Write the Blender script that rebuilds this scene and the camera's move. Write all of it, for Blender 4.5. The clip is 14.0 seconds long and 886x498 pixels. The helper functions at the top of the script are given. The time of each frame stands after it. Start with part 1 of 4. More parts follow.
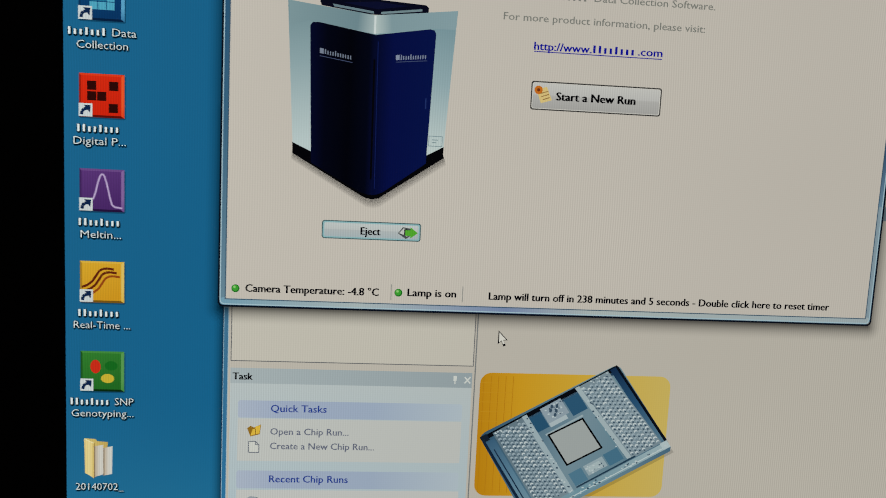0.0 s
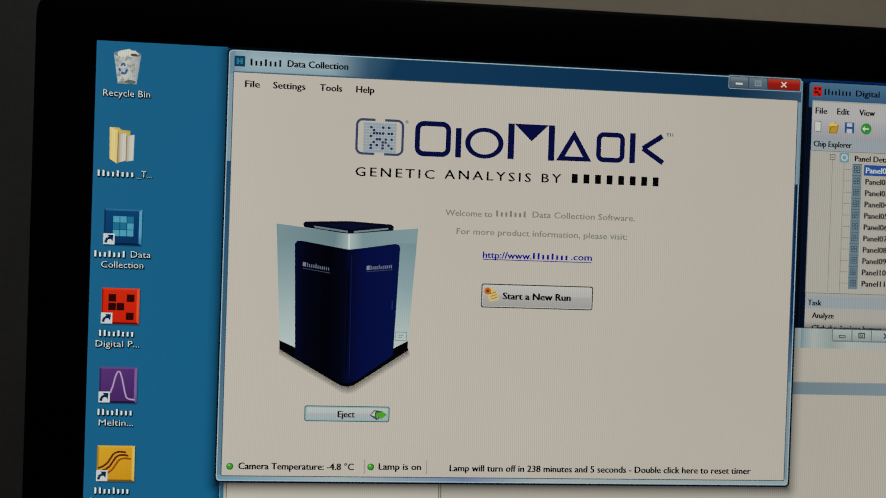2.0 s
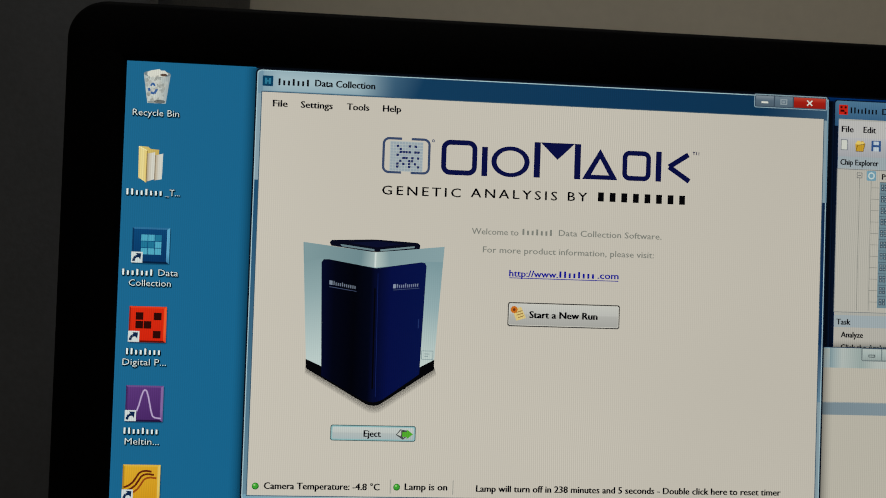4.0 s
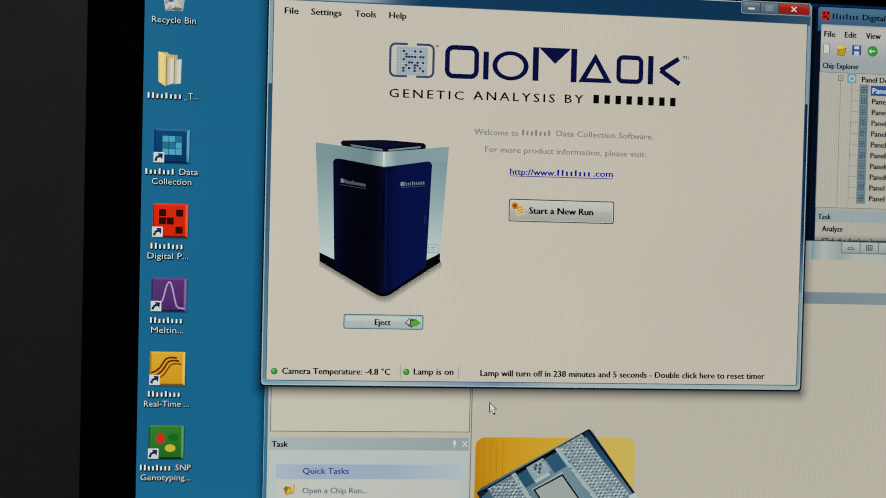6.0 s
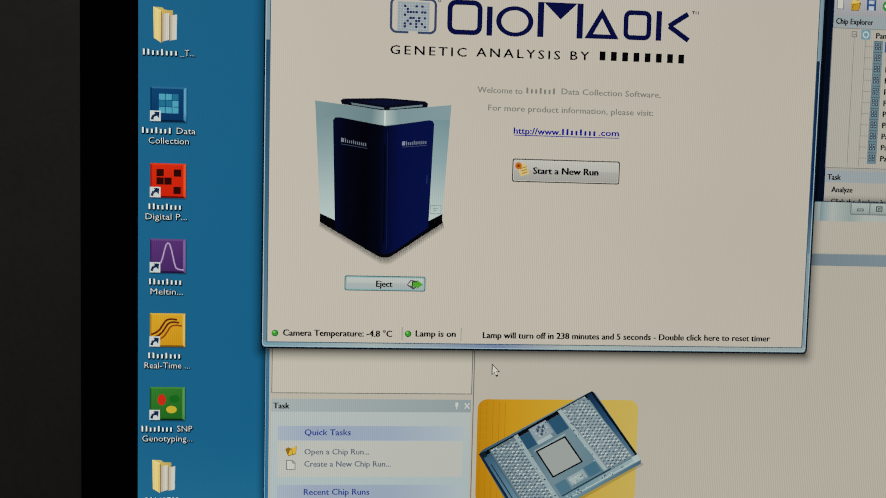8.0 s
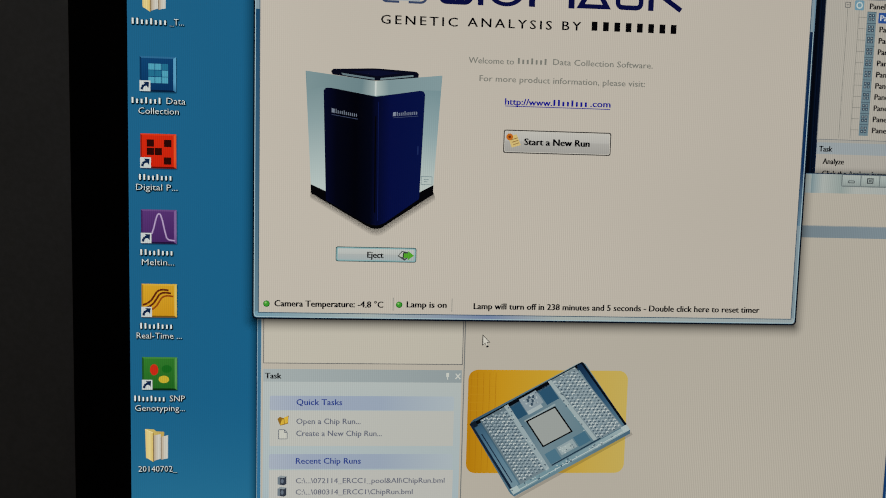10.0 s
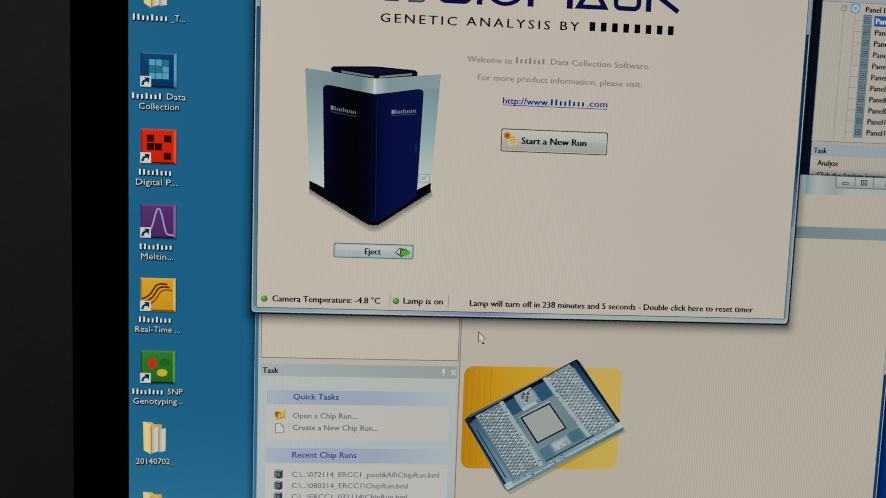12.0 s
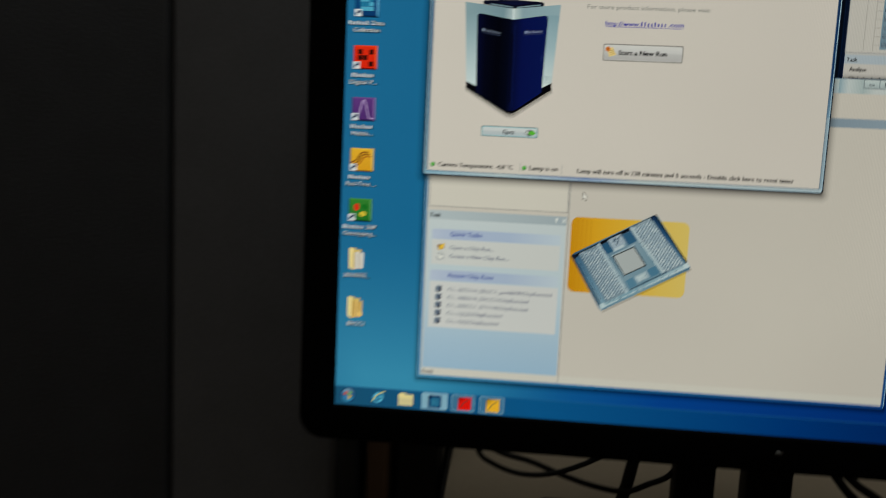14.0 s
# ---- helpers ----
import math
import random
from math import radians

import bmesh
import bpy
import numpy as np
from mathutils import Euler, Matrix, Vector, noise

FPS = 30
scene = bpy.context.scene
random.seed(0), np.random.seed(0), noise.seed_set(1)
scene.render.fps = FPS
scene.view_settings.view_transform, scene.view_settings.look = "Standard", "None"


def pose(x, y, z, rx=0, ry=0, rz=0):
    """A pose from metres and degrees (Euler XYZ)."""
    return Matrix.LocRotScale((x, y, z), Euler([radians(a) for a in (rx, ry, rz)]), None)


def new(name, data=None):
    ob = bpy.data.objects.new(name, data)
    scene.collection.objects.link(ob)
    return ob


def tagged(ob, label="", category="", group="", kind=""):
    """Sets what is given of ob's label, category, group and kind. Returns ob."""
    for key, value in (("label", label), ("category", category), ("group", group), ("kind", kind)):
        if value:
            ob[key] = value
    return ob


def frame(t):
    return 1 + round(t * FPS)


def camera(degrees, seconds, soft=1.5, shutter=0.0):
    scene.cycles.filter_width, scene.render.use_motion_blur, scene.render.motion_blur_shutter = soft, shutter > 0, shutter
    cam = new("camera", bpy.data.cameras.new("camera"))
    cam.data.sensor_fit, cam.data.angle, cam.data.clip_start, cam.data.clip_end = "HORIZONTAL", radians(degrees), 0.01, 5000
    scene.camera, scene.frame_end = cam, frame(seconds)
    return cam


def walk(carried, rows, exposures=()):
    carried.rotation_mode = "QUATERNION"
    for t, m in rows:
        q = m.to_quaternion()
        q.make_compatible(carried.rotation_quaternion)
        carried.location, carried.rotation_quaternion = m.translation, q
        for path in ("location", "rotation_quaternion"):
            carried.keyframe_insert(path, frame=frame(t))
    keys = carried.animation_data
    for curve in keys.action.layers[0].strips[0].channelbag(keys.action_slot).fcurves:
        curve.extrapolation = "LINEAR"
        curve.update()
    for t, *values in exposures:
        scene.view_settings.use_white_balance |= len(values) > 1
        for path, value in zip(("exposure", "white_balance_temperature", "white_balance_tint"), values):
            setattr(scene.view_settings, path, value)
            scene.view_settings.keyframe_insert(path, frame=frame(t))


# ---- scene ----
# camera and its path
cam = camera(58.5, 14.0, soft=1.0, shutter=0.45)
ROWS = [
    (0, -0.1660, -0.2431, 1.0440, 83.04, -2.87, -5.35),
    (0.3, -0.1598, -0.2396, 1.0425, 83.06, -2.60, -5.05),
    (0.5, -0.1544, -0.2405, 1.0409, 83.96, -2.48, -4.61),
    (0.7, -0.1543, -0.2425, 1.0496, 83.86, -2.53, -4.39),
    (1, -0.1587, -0.2568, 1.0633, 86.98, -2.62, -4.87),
    (1.2, -0.1563, -0.2702, 1.0694, 88.70, -2.36, -4.78),
    (1.5, -0.1530, -0.2782, 1.0767, 89.15, -1.95, -4.78),
    (2, -0.1556, -0.2848, 1.0814, 89.54, -1.93, -4.80),
    (2.5, -0.1616, -0.2851, 1.0822, 90.20, -2.28, -4.66),
    (3, -0.1631, -0.2828, 1.0813, 90.82, -2.29, -4.27),
    (3.2, -0.1616, -0.2830, 1.0810, 91.10, -2.13, -4.11),
    (5.3, -0.1630, -0.2915, 1.0720, 90.51, -1.62, -4.45),
    (5.5, -0.1625, -0.2943, 1.0680, 89.54, -1.57, -4.28),
    (5.7, -0.1616, -0.2982, 1.0625, 88.90, -1.57, -3.96),
    (6, -0.1658, -0.3013, 1.0518, 89.13, -1.40, -4.48),
    (6.5, -0.1651, -0.3008, 1.0537, 88.13, -1.16, -4.39),
    (7, -0.1643, -0.2989, 1.0529, 87.94, -1.45, -4.54),
    (7.5, -0.1631, -0.2981, 1.0525, 87.20, -1.24, -4.34),
    (8, -0.1650, -0.2970, 1.0509, 86.45, -1.43, -4.23),
    (8.5, -0.1637, -0.2974, 1.0487, 85.85, -1.33, -4.47),
    (11, -0.1620, -0.2986, 1.0484, 84.68, -1.68, -4.14),
    (11.5, -0.1623, -0.3008, 1.0483, 84.67, -1.79, -4.12),
    (12, -0.1616, -0.3005, 1.0490, 84.60, -2.06, -4.36),
    (12.5, -0.1603, -0.2998, 1.0511, 84.98, -2.22, -4.21),
    (13, -0.1593, -0.3156, 1.0511, 84.47, -1.78, -3.98),
    (13.2, -0.1583, -0.3220, 1.0463, 84.01, -1.76, -3.24),
    (13.5, -0.1601, -0.3431, 1.0385, 82.77, -2.50, -1.40),
    (13.6, -0.1579, -0.3562, 1.0327, 82.82, -2.84, -0.16),
    (13.8, -0.1596, -0.3904, 1.0210, 82.74, -3.56, 2.48),
    (14, -0.1625, -0.4323, 1.0074, 82.90, -2.69, 4.89),
]
walk(cam, [(t, pose(x, y, z, rx, ry, rz)) for t, x, y, z, rx, ry, rz in ROWS],
     [(0.0, -0.03, 6300, 8), (0.7, -0.14, 6350, 8), (1.5, -0.21, 6400, 8), (3.0, 0.04, 6350, 7), (5.5, 0.08, 6400, 5), (6.5, 0.03, 6420, 6), (7.5, -0.02, 6450, 7),
      (11.5, -0.08, 6500, 10), (13.0, -0.06, 6500, 11), (14.0, 0.04, 6400, 6)])

# world and lights
world = bpy.data.worlds.new("world")
scene.world = world
world.use_nodes = True
world.node_tree.nodes["Background"].inputs[0].default_value = (0.5, 0.48, 0.45, 1)
world.node_tree.nodes["Background"].inputs[1].default_value = 0.02
# no fixture is built; the second, mid-room lamp is added to brighten the cabinet front
for x, y, energy in ((-0.1, -0.28, 8.0), (-0.3, -1.9, 3.5)):
    room_light = bpy.data.lights.new("unseen_ceiling_light", "AREA")
    room_light.shape, room_light.size, room_light.size_y = "RECTANGLE", 1.2, 0.6
    room_light.energy, room_light.color = energy, (1.0, 0.965, 0.915)
    lamp = new("unseen_ceiling_light", room_light)
    lamp.matrix_world = pose(x, y, 2.58)

PX = 0.000265        # pitch of the display's dots
TOP = 1.1474         # height of the display's upper edge
HALF = 960
LAYER = 0.00003      # step between the display's layers
DESK = 0.75


def W(u, v, y=0.0):
    """A point of the display's plane, u and v in dots from its upper left corner, y metres behind it."""
    return Vector(((u - HALF) * PX, y, TOP - v * PX))


# ---- materials ----
GAIN = (0.856, 0.868, 0.842)  # brightness and white point of the display


def lin(c):
    return tuple(g * y for g, y in zip(GAIN, plain(c))) + (1.0,)


def plain(c):
    return tuple((x / 255 / 12.92) if x / 255 <= 0.04045 else ((x / 255 + 0.055) / 1.055) ** 2.4 for x in c)


def shader(name):
    m = bpy.data.materials.new(name)
    m.use_nodes = True
    return m, m.node_tree.nodes, m.node_tree.links, m.node_tree.nodes["Principled BSDF"]


def add_math(nodes, links, op, a, b=None, c=None):
    n = nodes.new("ShaderNodeMath")
    n.operation = op
    for i, x in enumerate((a, b, c)):
        if x is None:
            continue
        if isinstance(x, (int, float)):
            n.inputs[i].default_value = x
        else:
            links.new(x, n.inputs[i])
    return n.outputs[0]


def display_strength(nodes, links, level, fine=0.075):
    """Strength of a lit patch of the display: fine dot columns that show in patches, a brightness that is uneven, and
    a dimming towards the right that paints in how the panel darkens with viewing angle.
    """
    geo = nodes.new("ShaderNodeNewGeometry")
    sep = nodes.new("ShaderNodeSeparateXYZ")
    links.new(geo.outputs["Position"], sep.inputs[0])
    drift = nodes.new("ShaderNodeTexNoise")
    drift.inputs["Scale"].default_value, drift.inputs["Detail"].default_value = 22.0, 1.0
    links.new(geo.outputs["Position"], drift.inputs["Vector"])
    across = add_math(nodes, links, "MULTIPLY_ADD", drift.outputs["Fac"], PX * 9, sep.outputs[0])
    s1 = add_math(nodes, links, "SINE", add_math(nodes, links, "MULTIPLY", across, 2 * math.pi / (PX * 2.8)))
    s2 = add_math(nodes, links, "SINE", add_math(nodes, links, "MULTIPLY", sep.outputs[2], 2 * math.pi / (PX * 2.6)))
    big = nodes.new("ShaderNodeTexNoise")
    big.inputs["Scale"].default_value, big.inputs["Detail"].default_value = 9.0, 1.0
    links.new(geo.outputs["Position"], big.inputs["Vector"])
    patch = add_math(nodes, links, "MULTIPLY", add_math(nodes, links, "SUBTRACT", big.outputs["Fac"], 0.38), 6.0)
    patch = add_math(nodes, links, "MINIMUM", add_math(nodes, links, "MAXIMUM", patch, 0.15), 1.25)
    k = add_math(nodes, links, "MULTIPLY_ADD", add_math(nodes, links, "MULTIPLY", s1, patch), fine * level, level)
    k = add_math(nodes, links, "MULTIPLY_ADD", s2, fine * 0.12 * level, k)
    k = add_math(nodes, links, "MULTIPLY_ADD", add_math(nodes, links, "SUBTRACT", big.outputs["Fac"], 0.5), 0.14 * level, k)
    # viewing-angle dimming put into the emission, fixed along x
    side = add_math(nodes, links, "MULTIPLY_ADD", add_math(nodes, links, "ADD", sep.outputs[0], 0.106), -0.5, 1.0)
    return add_math(nodes, links, "MULTIPLY", k, side)


MATS = {}


def lit(c, level=1.0):
    """A lit colour of the display."""
    key = ("lit", tuple(c), level)
    if key not in MATS:
        m, nodes, links, p = shader("display_colour")
        p.inputs["Base Color"].default_value = (0.003, 0.003, 0.003, 1)
        p.inputs["Roughness"].default_value, p.inputs["Specular IOR Level"].default_value = 0.5, 0.06
        p.inputs["Emission Color"].default_value = lin(c)
        links.new(display_strength(nodes, links, level), p.inputs["Emission Strength"])
        MATS[key] = m
    return MATS[key]


def fade(a, b, stops, fine=0.075):
    """A lit gradient of the display from the dot a to the dot b."""
    m, nodes, links, p = shader("display_gradient")
    p.inputs["Base Color"].default_value = (0.003, 0.003, 0.003, 1)
    p.inputs["Roughness"].default_value, p.inputs["Specular IOR Level"].default_value = 0.5, 0.06
    pa, pb = W(*a), W(*b)
    d = pb - pa
    geo = nodes.new("ShaderNodeNewGeometry")
    sub, dot = nodes.new("ShaderNodeVectorMath"), nodes.new("ShaderNodeVectorMath")
    sub.operation, dot.operation = "SUBTRACT", "DOT_PRODUCT"
    links.new(geo.outputs["Position"], sub.inputs[0])
    sub.inputs[1].default_value = pa
    links.new(sub.outputs[0], dot.inputs[0])
    dot.inputs[1].default_value = d / d.length_squared
    ramp = nodes.new("ShaderNodeValToRGB")
    el = ramp.color_ramp.elements
    while len(el) < len(stops):
        el.new(0.5)
    for e, (t, c) in zip(el, stops):
        e.position = t
    for e, (t, c) in zip(el, stops):
        e.color = lin(c)
    links.new(dot.outputs["Value"], ramp.inputs[0])
    links.new(ramp.outputs[0], p.inputs["Emission Color"])
    links.new(display_strength(nodes, links, 1.0, fine), p.inputs["Emission Strength"])
    return m


def veil(c, alpha):
    """A see-through layer of the display's picture."""
    key = ("veil", tuple(c), alpha)
    if key not in MATS:
        m, nodes, links, p = shader("display_veil")
        p.inputs["Base Color"].default_value = (0, 0, 0, 1)
        p.inputs["Specular IOR Level"].default_value = 0.0
        p.inputs["Emission Color"].default_value, p.inputs["Emission Strength"].default_value = lin(c), 1.0
        p.inputs["Alpha"].default_value = alpha
        MATS[key] = m
    return MATS[key]


def soft_veil(c, alpha, u0, v0, u1, v1, reach):
    """A see-through layer that fades out over reach dots round a box."""
    m, nodes, links, p = shader("display_soft_veil")
    p.inputs["Base Color"].default_value = (0, 0, 0, 1)
    p.inputs["Specular IOR Level"].default_value = 0.0
    p.inputs["Emission Color"].default_value, p.inputs["Emission Strength"].default_value = lin(c), 1.0
    geo, sep = nodes.new("ShaderNodeNewGeometry"), nodes.new("ShaderNodeSeparateXYZ")
    links.new(geo.outputs["Position"], sep.inputs[0])
    mid = W((u0 + u1) / 2, (v0 + v1) / 2)
    gaps = []
    for out, at, half in ((0, mid.x, (u1 - u0) / 2 * PX), (2, mid.z, (v1 - v0) / 2 * PX)):
        d = add_math(nodes, links, "ABSOLUTE", add_math(nodes, links, "SUBTRACT", sep.outputs[out], at))
        d = add_math(nodes, links, "MAXIMUM", add_math(nodes, links, "SUBTRACT", d, half), 0.0)
        gaps.append(add_math(nodes, links, "POWER", add_math(nodes, links, "DIVIDE", d, reach * PX), 2.0))
    d = add_math(nodes, links, "SQRT", add_math(nodes, links, "ADD", gaps[0], gaps[1]))
    k = add_math(nodes, links, "MAXIMUM", add_math(nodes, links, "SUBTRACT", 1.0, d), 0.0)
    links.new(add_math(nodes, links, "MULTIPLY", add_math(nodes, links, "POWER", k, 1.6), alpha), p.inputs["Alpha"])
    return m


def solid(name, c, rough=0.6, metal=0.0, grain=0.15, scale=40.0, bump=0.1, c2=None, stretch=(1, 1, 1), spec=0.4):
    """A real surface with grain at two scales."""
    m, nodes, links, p = shader(name)
    tc = nodes.new("ShaderNodeTexCoord")
    mp = nodes.new("ShaderNodeMapping")
    mp.inputs["Scale"].default_value = stretch
    links.new(tc.outputs["Object"], mp.inputs[0])
    n1, n2 = nodes.new("ShaderNodeTexNoise"), nodes.new("ShaderNodeTexNoise")
    n1.inputs["Scale"].default_value, n1.inputs["Detail"].default_value = scale, 6.0
    n2.inputs["Scale"].default_value, n2.inputs["Detail"].default_value = scale * 0.07, 3.0
    links.new(mp.outputs[0], n1.inputs["Vector"]), links.new(mp.outputs[0], n2.inputs["Vector"])
    f = add_math(nodes, links, "MULTIPLY_ADD", n1.outputs["Fac"], 0.5, add_math(nodes, links, "MULTIPLY", n2.outputs["Fac"], 0.5))
    ramp = nodes.new("ShaderNodeValToRGB")
    hi = c2 or tuple(min(1, x * (1 + grain)) for x in c)
    lo = c if c2 else tuple(x * (1 - grain) for x in c)
    ramp.color_ramp.elements[0].position, ramp.color_ramp.elements[1].position = 0.32, 0.68
    ramp.color_ramp.elements[0].color, ramp.color_ramp.elements[1].color = (*lo, 1), (*hi, 1)
    links.new(f, ramp.inputs[0]), links.new(ramp.outputs[0], p.inputs["Base Color"])
    links.new(add_math(nodes, links, "MULTIPLY_ADD", n2.outputs["Fac"], 0.2, rough - 0.1), p.inputs["Roughness"])
    p.inputs["Metallic"].default_value, p.inputs["Specular IOR Level"].default_value = metal, spec
    b = nodes.new("ShaderNodeBump")
    b.inputs["Strength"].default_value, b.inputs["Distance"].default_value = bump, 0.001
    links.new(n1.outputs["Fac"], b.inputs["Height"]), links.new(b.outputs[0], p.inputs["Normal"])
    return m


M_BEZEL = solid("black_monitor_plastic", (0.0012, 0.0012, 0.0013), 0.6, 0, 0.2, 900, 0.1, spec=0.03)
M_REAR = solid("black_textured_plastic", (0.005, 0.005, 0.0055), 0.6, 0, 0.2, 600, 0.2, spec=0.12)
M_SILVER = solid("silver_badge", (0.12, 0.12, 0.12), 0.5, 1.0, 0.05, 300, 0.02)
M_WALL = solid("beige_wall_paint", (0.56, 0.50, 0.40), 0.75, 0, 0.04, 120, 0.12)
M_CEIL = solid("white_ceiling_paint", (0.75, 0.74, 0.71), 0.85, 0, 0.03, 90, 0.1)
M_FLOOR = solid("brown_floor_vinyl", (0.16, 0.10, 0.06), 0.5, 0, 0.25, 25, 0.08)
M_DESK = solid("pale_grey_laminate", (0.205, 0.172, 0.124), 0.5, 0, 0.06, 160, 0.06)
M_TRIM = solid("black_edge_band", (0.006, 0.006, 0.006), 0.5, 0, 0.2, 200, 0.1, spec=0.15)
M_STRIP = solid("lighter_strip_grey", (0.082, 0.084, 0.090), 0.6, 0, 0.1, 420, 0.08, spec=0.2)
M_CASE = solid("dark_grey_powder_coat", (0.030, 0.032, 0.036), 0.55, 0, 0.14, 420, 0.25, spec=0.25)
M_GAP = solid("black_rubber_seal", (0.008, 0.008, 0.008), 0.7, 0, 0.2, 100, 0.1)
M_WOOD = solid("brown_stained_wood", (0.075, 0.042, 0.022), 0.5, 0, 0.2, 30, 0.15, c2=(0.125, 0.072, 0.038), stretch=(1, 1, 0.08))
M_CABLE = solid("black_cable_rubber", (0.006, 0.006, 0.006), 0.5, 0, 0.2, 300, 0.1, spec=0.2)
M_METAL = solid("grey_painted_steel", (0.25, 0.25, 0.25), 0.4, 0.6, 0.08, 200, 0.05)


# ---- building helpers ----
BASE = {}


def thing(name, at, label, category, group="", kind=""):
    e = new(name)
    e.location = at
    BASE[e.name] = Vector(at)
    return tagged(e, label, category, group, kind)


def part(name, bm, material, parent, label=""):
    """Links a bmesh, given in world places, as one mesh under a thing or a part."""
    me = bpy.data.meshes.new(name)
    base = BASE[parent.name] if parent else Vector((0, 0, 0))
    bmesh.ops.translate(bm, verts=bm.verts, vec=-base)
    bm.to_mesh(me)
    bm.free()
    for m in material if isinstance(material, (list, tuple)) else [material]:
        me.materials.append(m)
    ob = new(name, me)
    if parent:
        ob.parent = parent
    BASE[ob.name] = base
    return tagged(ob, label)


def box(lo, hi, bevel=0.0, seg=2):
    bm = bmesh.new()
    bmesh.ops.create_cube(bm, size=1)
    for v in bm.verts:
        v.co = Vector([(a + b) / 2 + c * (b - a) for a, b, c in zip(lo, hi, v.co)])
    if bevel:
        bmesh.ops.bevel(bm, geom=bm.edges[:], offset=bevel, segments=seg, profile=0.5, affect="EDGES")
    return bm


def smooth(ob):
    for p in ob.data.polygons:
        p.use_smooth = True
    return ob


# flat shapes of the display: lists of polygons in dots
def rect(u0, v0, u1, v1):
    return [[(u0, v0), (u1, v0), (u1, v1), (u0, v1)]]


def loop(u0, v0, u1, v1, r, n=6):
    out = []
    for cx, cy, a0 in ((u1 - r, v0 + r, -90), (u1 - r, v1 - r, 0), (u0 + r, v1 - r, 90), (u0 + r, v0 + r, 180)):
        for i in range(n + 1):
            a = radians(a0 + 90 * i / n)
            out.append((cx + r * math.cos(a), cy + r * math.sin(a)))
    return out


def rrect(u0, v0, u1, v1, r):
    return [loop(u0, v0, u1, v1, r)]


def between(a, b):
    n = len(a)
    return [[a[i], a[(i + 1) % n], b[(i + 1) % n], b[i]] for i in range(n)]


def frame_of(u0, v0, u1, v1, w, r=0.01):
    return between(loop(u0, v0, u1, v1, r), loop(u0 + w, v0 + w, u1 - w, v1 - w, max(r - w, 0.005)))


def disc(u, v, r, ry=None, n=20):
    return [[(u + r * math.cos(2 * math.pi * i / n), v + (ry or r) * math.sin(2 * math.pi * i / n)) for i in range(n)]]


def oval_ring(u0, v0, u1, v1, w, wy=None, n=36):
    cu, cv, a, b = (u0 + u1) / 2, (v0 + v1) / 2, (u1 - u0) / 2, (v1 - v0) / 2
    o = disc(cu, cv, a, b, n)[0]
    return between(o, disc(cu, cv, a - w, b - (wy or w), n)[0])


def stroke(pts, w):
    out = []
    for (a, b), (c, d) in zip(pts, pts[1:]):
        k = math.hypot(c - a, d - b) or 1
        nx, ny = -(d - b) / k * w / 2, (c - a) / k * w / 2
        out.append([(a + nx, b + ny), (c + nx, d + ny), (c - nx, d - ny), (a - nx, b - ny)])
    return out


def words(s, u0, u1, base, cap=8.5, weight=0.034, space=1.0):
    """The letters of s as polygons, between u0 and u1 on a base line; weight widens their strokes."""
    c = bpy.data.curves.new("words", "FONT")
    c.body, c.resolution_u, c.offset, c.space_character = s, 2, min(weight, 0.0), space
    o = bpy.data.objects.new("words", c)
    me = bpy.data.meshes.new_from_object(o)
    xs = [v.co.x for v in me.vertices]
    x0, k, ky = min(xs), (u1 - u0) / (max(xs) - min(xs)), cap / 0.682
    out = [[(u0 + (me.vertices[i].co.x - x0) * k, base - me.vertices[i].co.y * ky) for i in p.vertices] for p in me.polygons]
    bpy.data.objects.remove(o), bpy.data.curves.remove(c), bpy.data.meshes.remove(me)
    d = weight * cap * 1.4
    return move(out, -d, 0) + move(out, d, 0) if weight > 0 else out


def mark(u0, u1, base, n, cap=8.0, tall=(0,), w=0.42):
    """A row of n plain bars in place of a trade name."""
    out, step = [], (u1 - u0) / n
    for i in range(n):
        a = u0 + i * step
        out += rect(a, base - (cap if i in tall else cap * 0.74), a + step * w, base)
    return out


def move(polys, du, dv):
    return [[(u + du, v + dv) for u, v in p] for p in polys]


def slant(polys, u0, k):
    """Polygons sheared so that they run downwards by k a dot from u0 on."""
    return [[(u, v + (u - u0) * k) for u, v in p] for p in polys]


def flat(name, layer, shapes, parent, label=""):
    """One flat mesh of the display's picture; shapes: (polygons, material, sub-layer)."""
    bm, mats = bmesh.new(), []
    for polys, m, *sub in shapes:
        if m not in mats:
            mats.append(m)
        y = -(layer + (sub[0] if sub else 0)) * LAYER
        for p in polys:
            f = bm.faces.new([bm.verts.new(W(u, v, y)) for u, v in p])
            f.material_index = mats.index(m)
    return part(name, bm, mats, parent, label)


def soft_shadow(name, layer, u0, v0, u1, v1, parent, reach=14, dv=3):
    """The soft drop shadow round a program window."""
    m = soft_veil((0, 0, 0), 0.8, u0 + 2, v0 + dv, u1 - 2, v1 + dv - 2, reach)
    q = between(loop(u0 - reach, max(v0 - reach, 0.2), u1 + reach, v1 + reach + dv, 3), loop(u0 + 2, v0 + 2, u1 - 2, v1 - 2, 2))
    return flat(name, layer, [(q, m)], parent)


# ---- the room ----
def wall(name, lo, hi, label):
    ob = part(name, box(lo, hi), M_WALL, None, label)
    return tagged(ob, label, "wall", kind="structure")


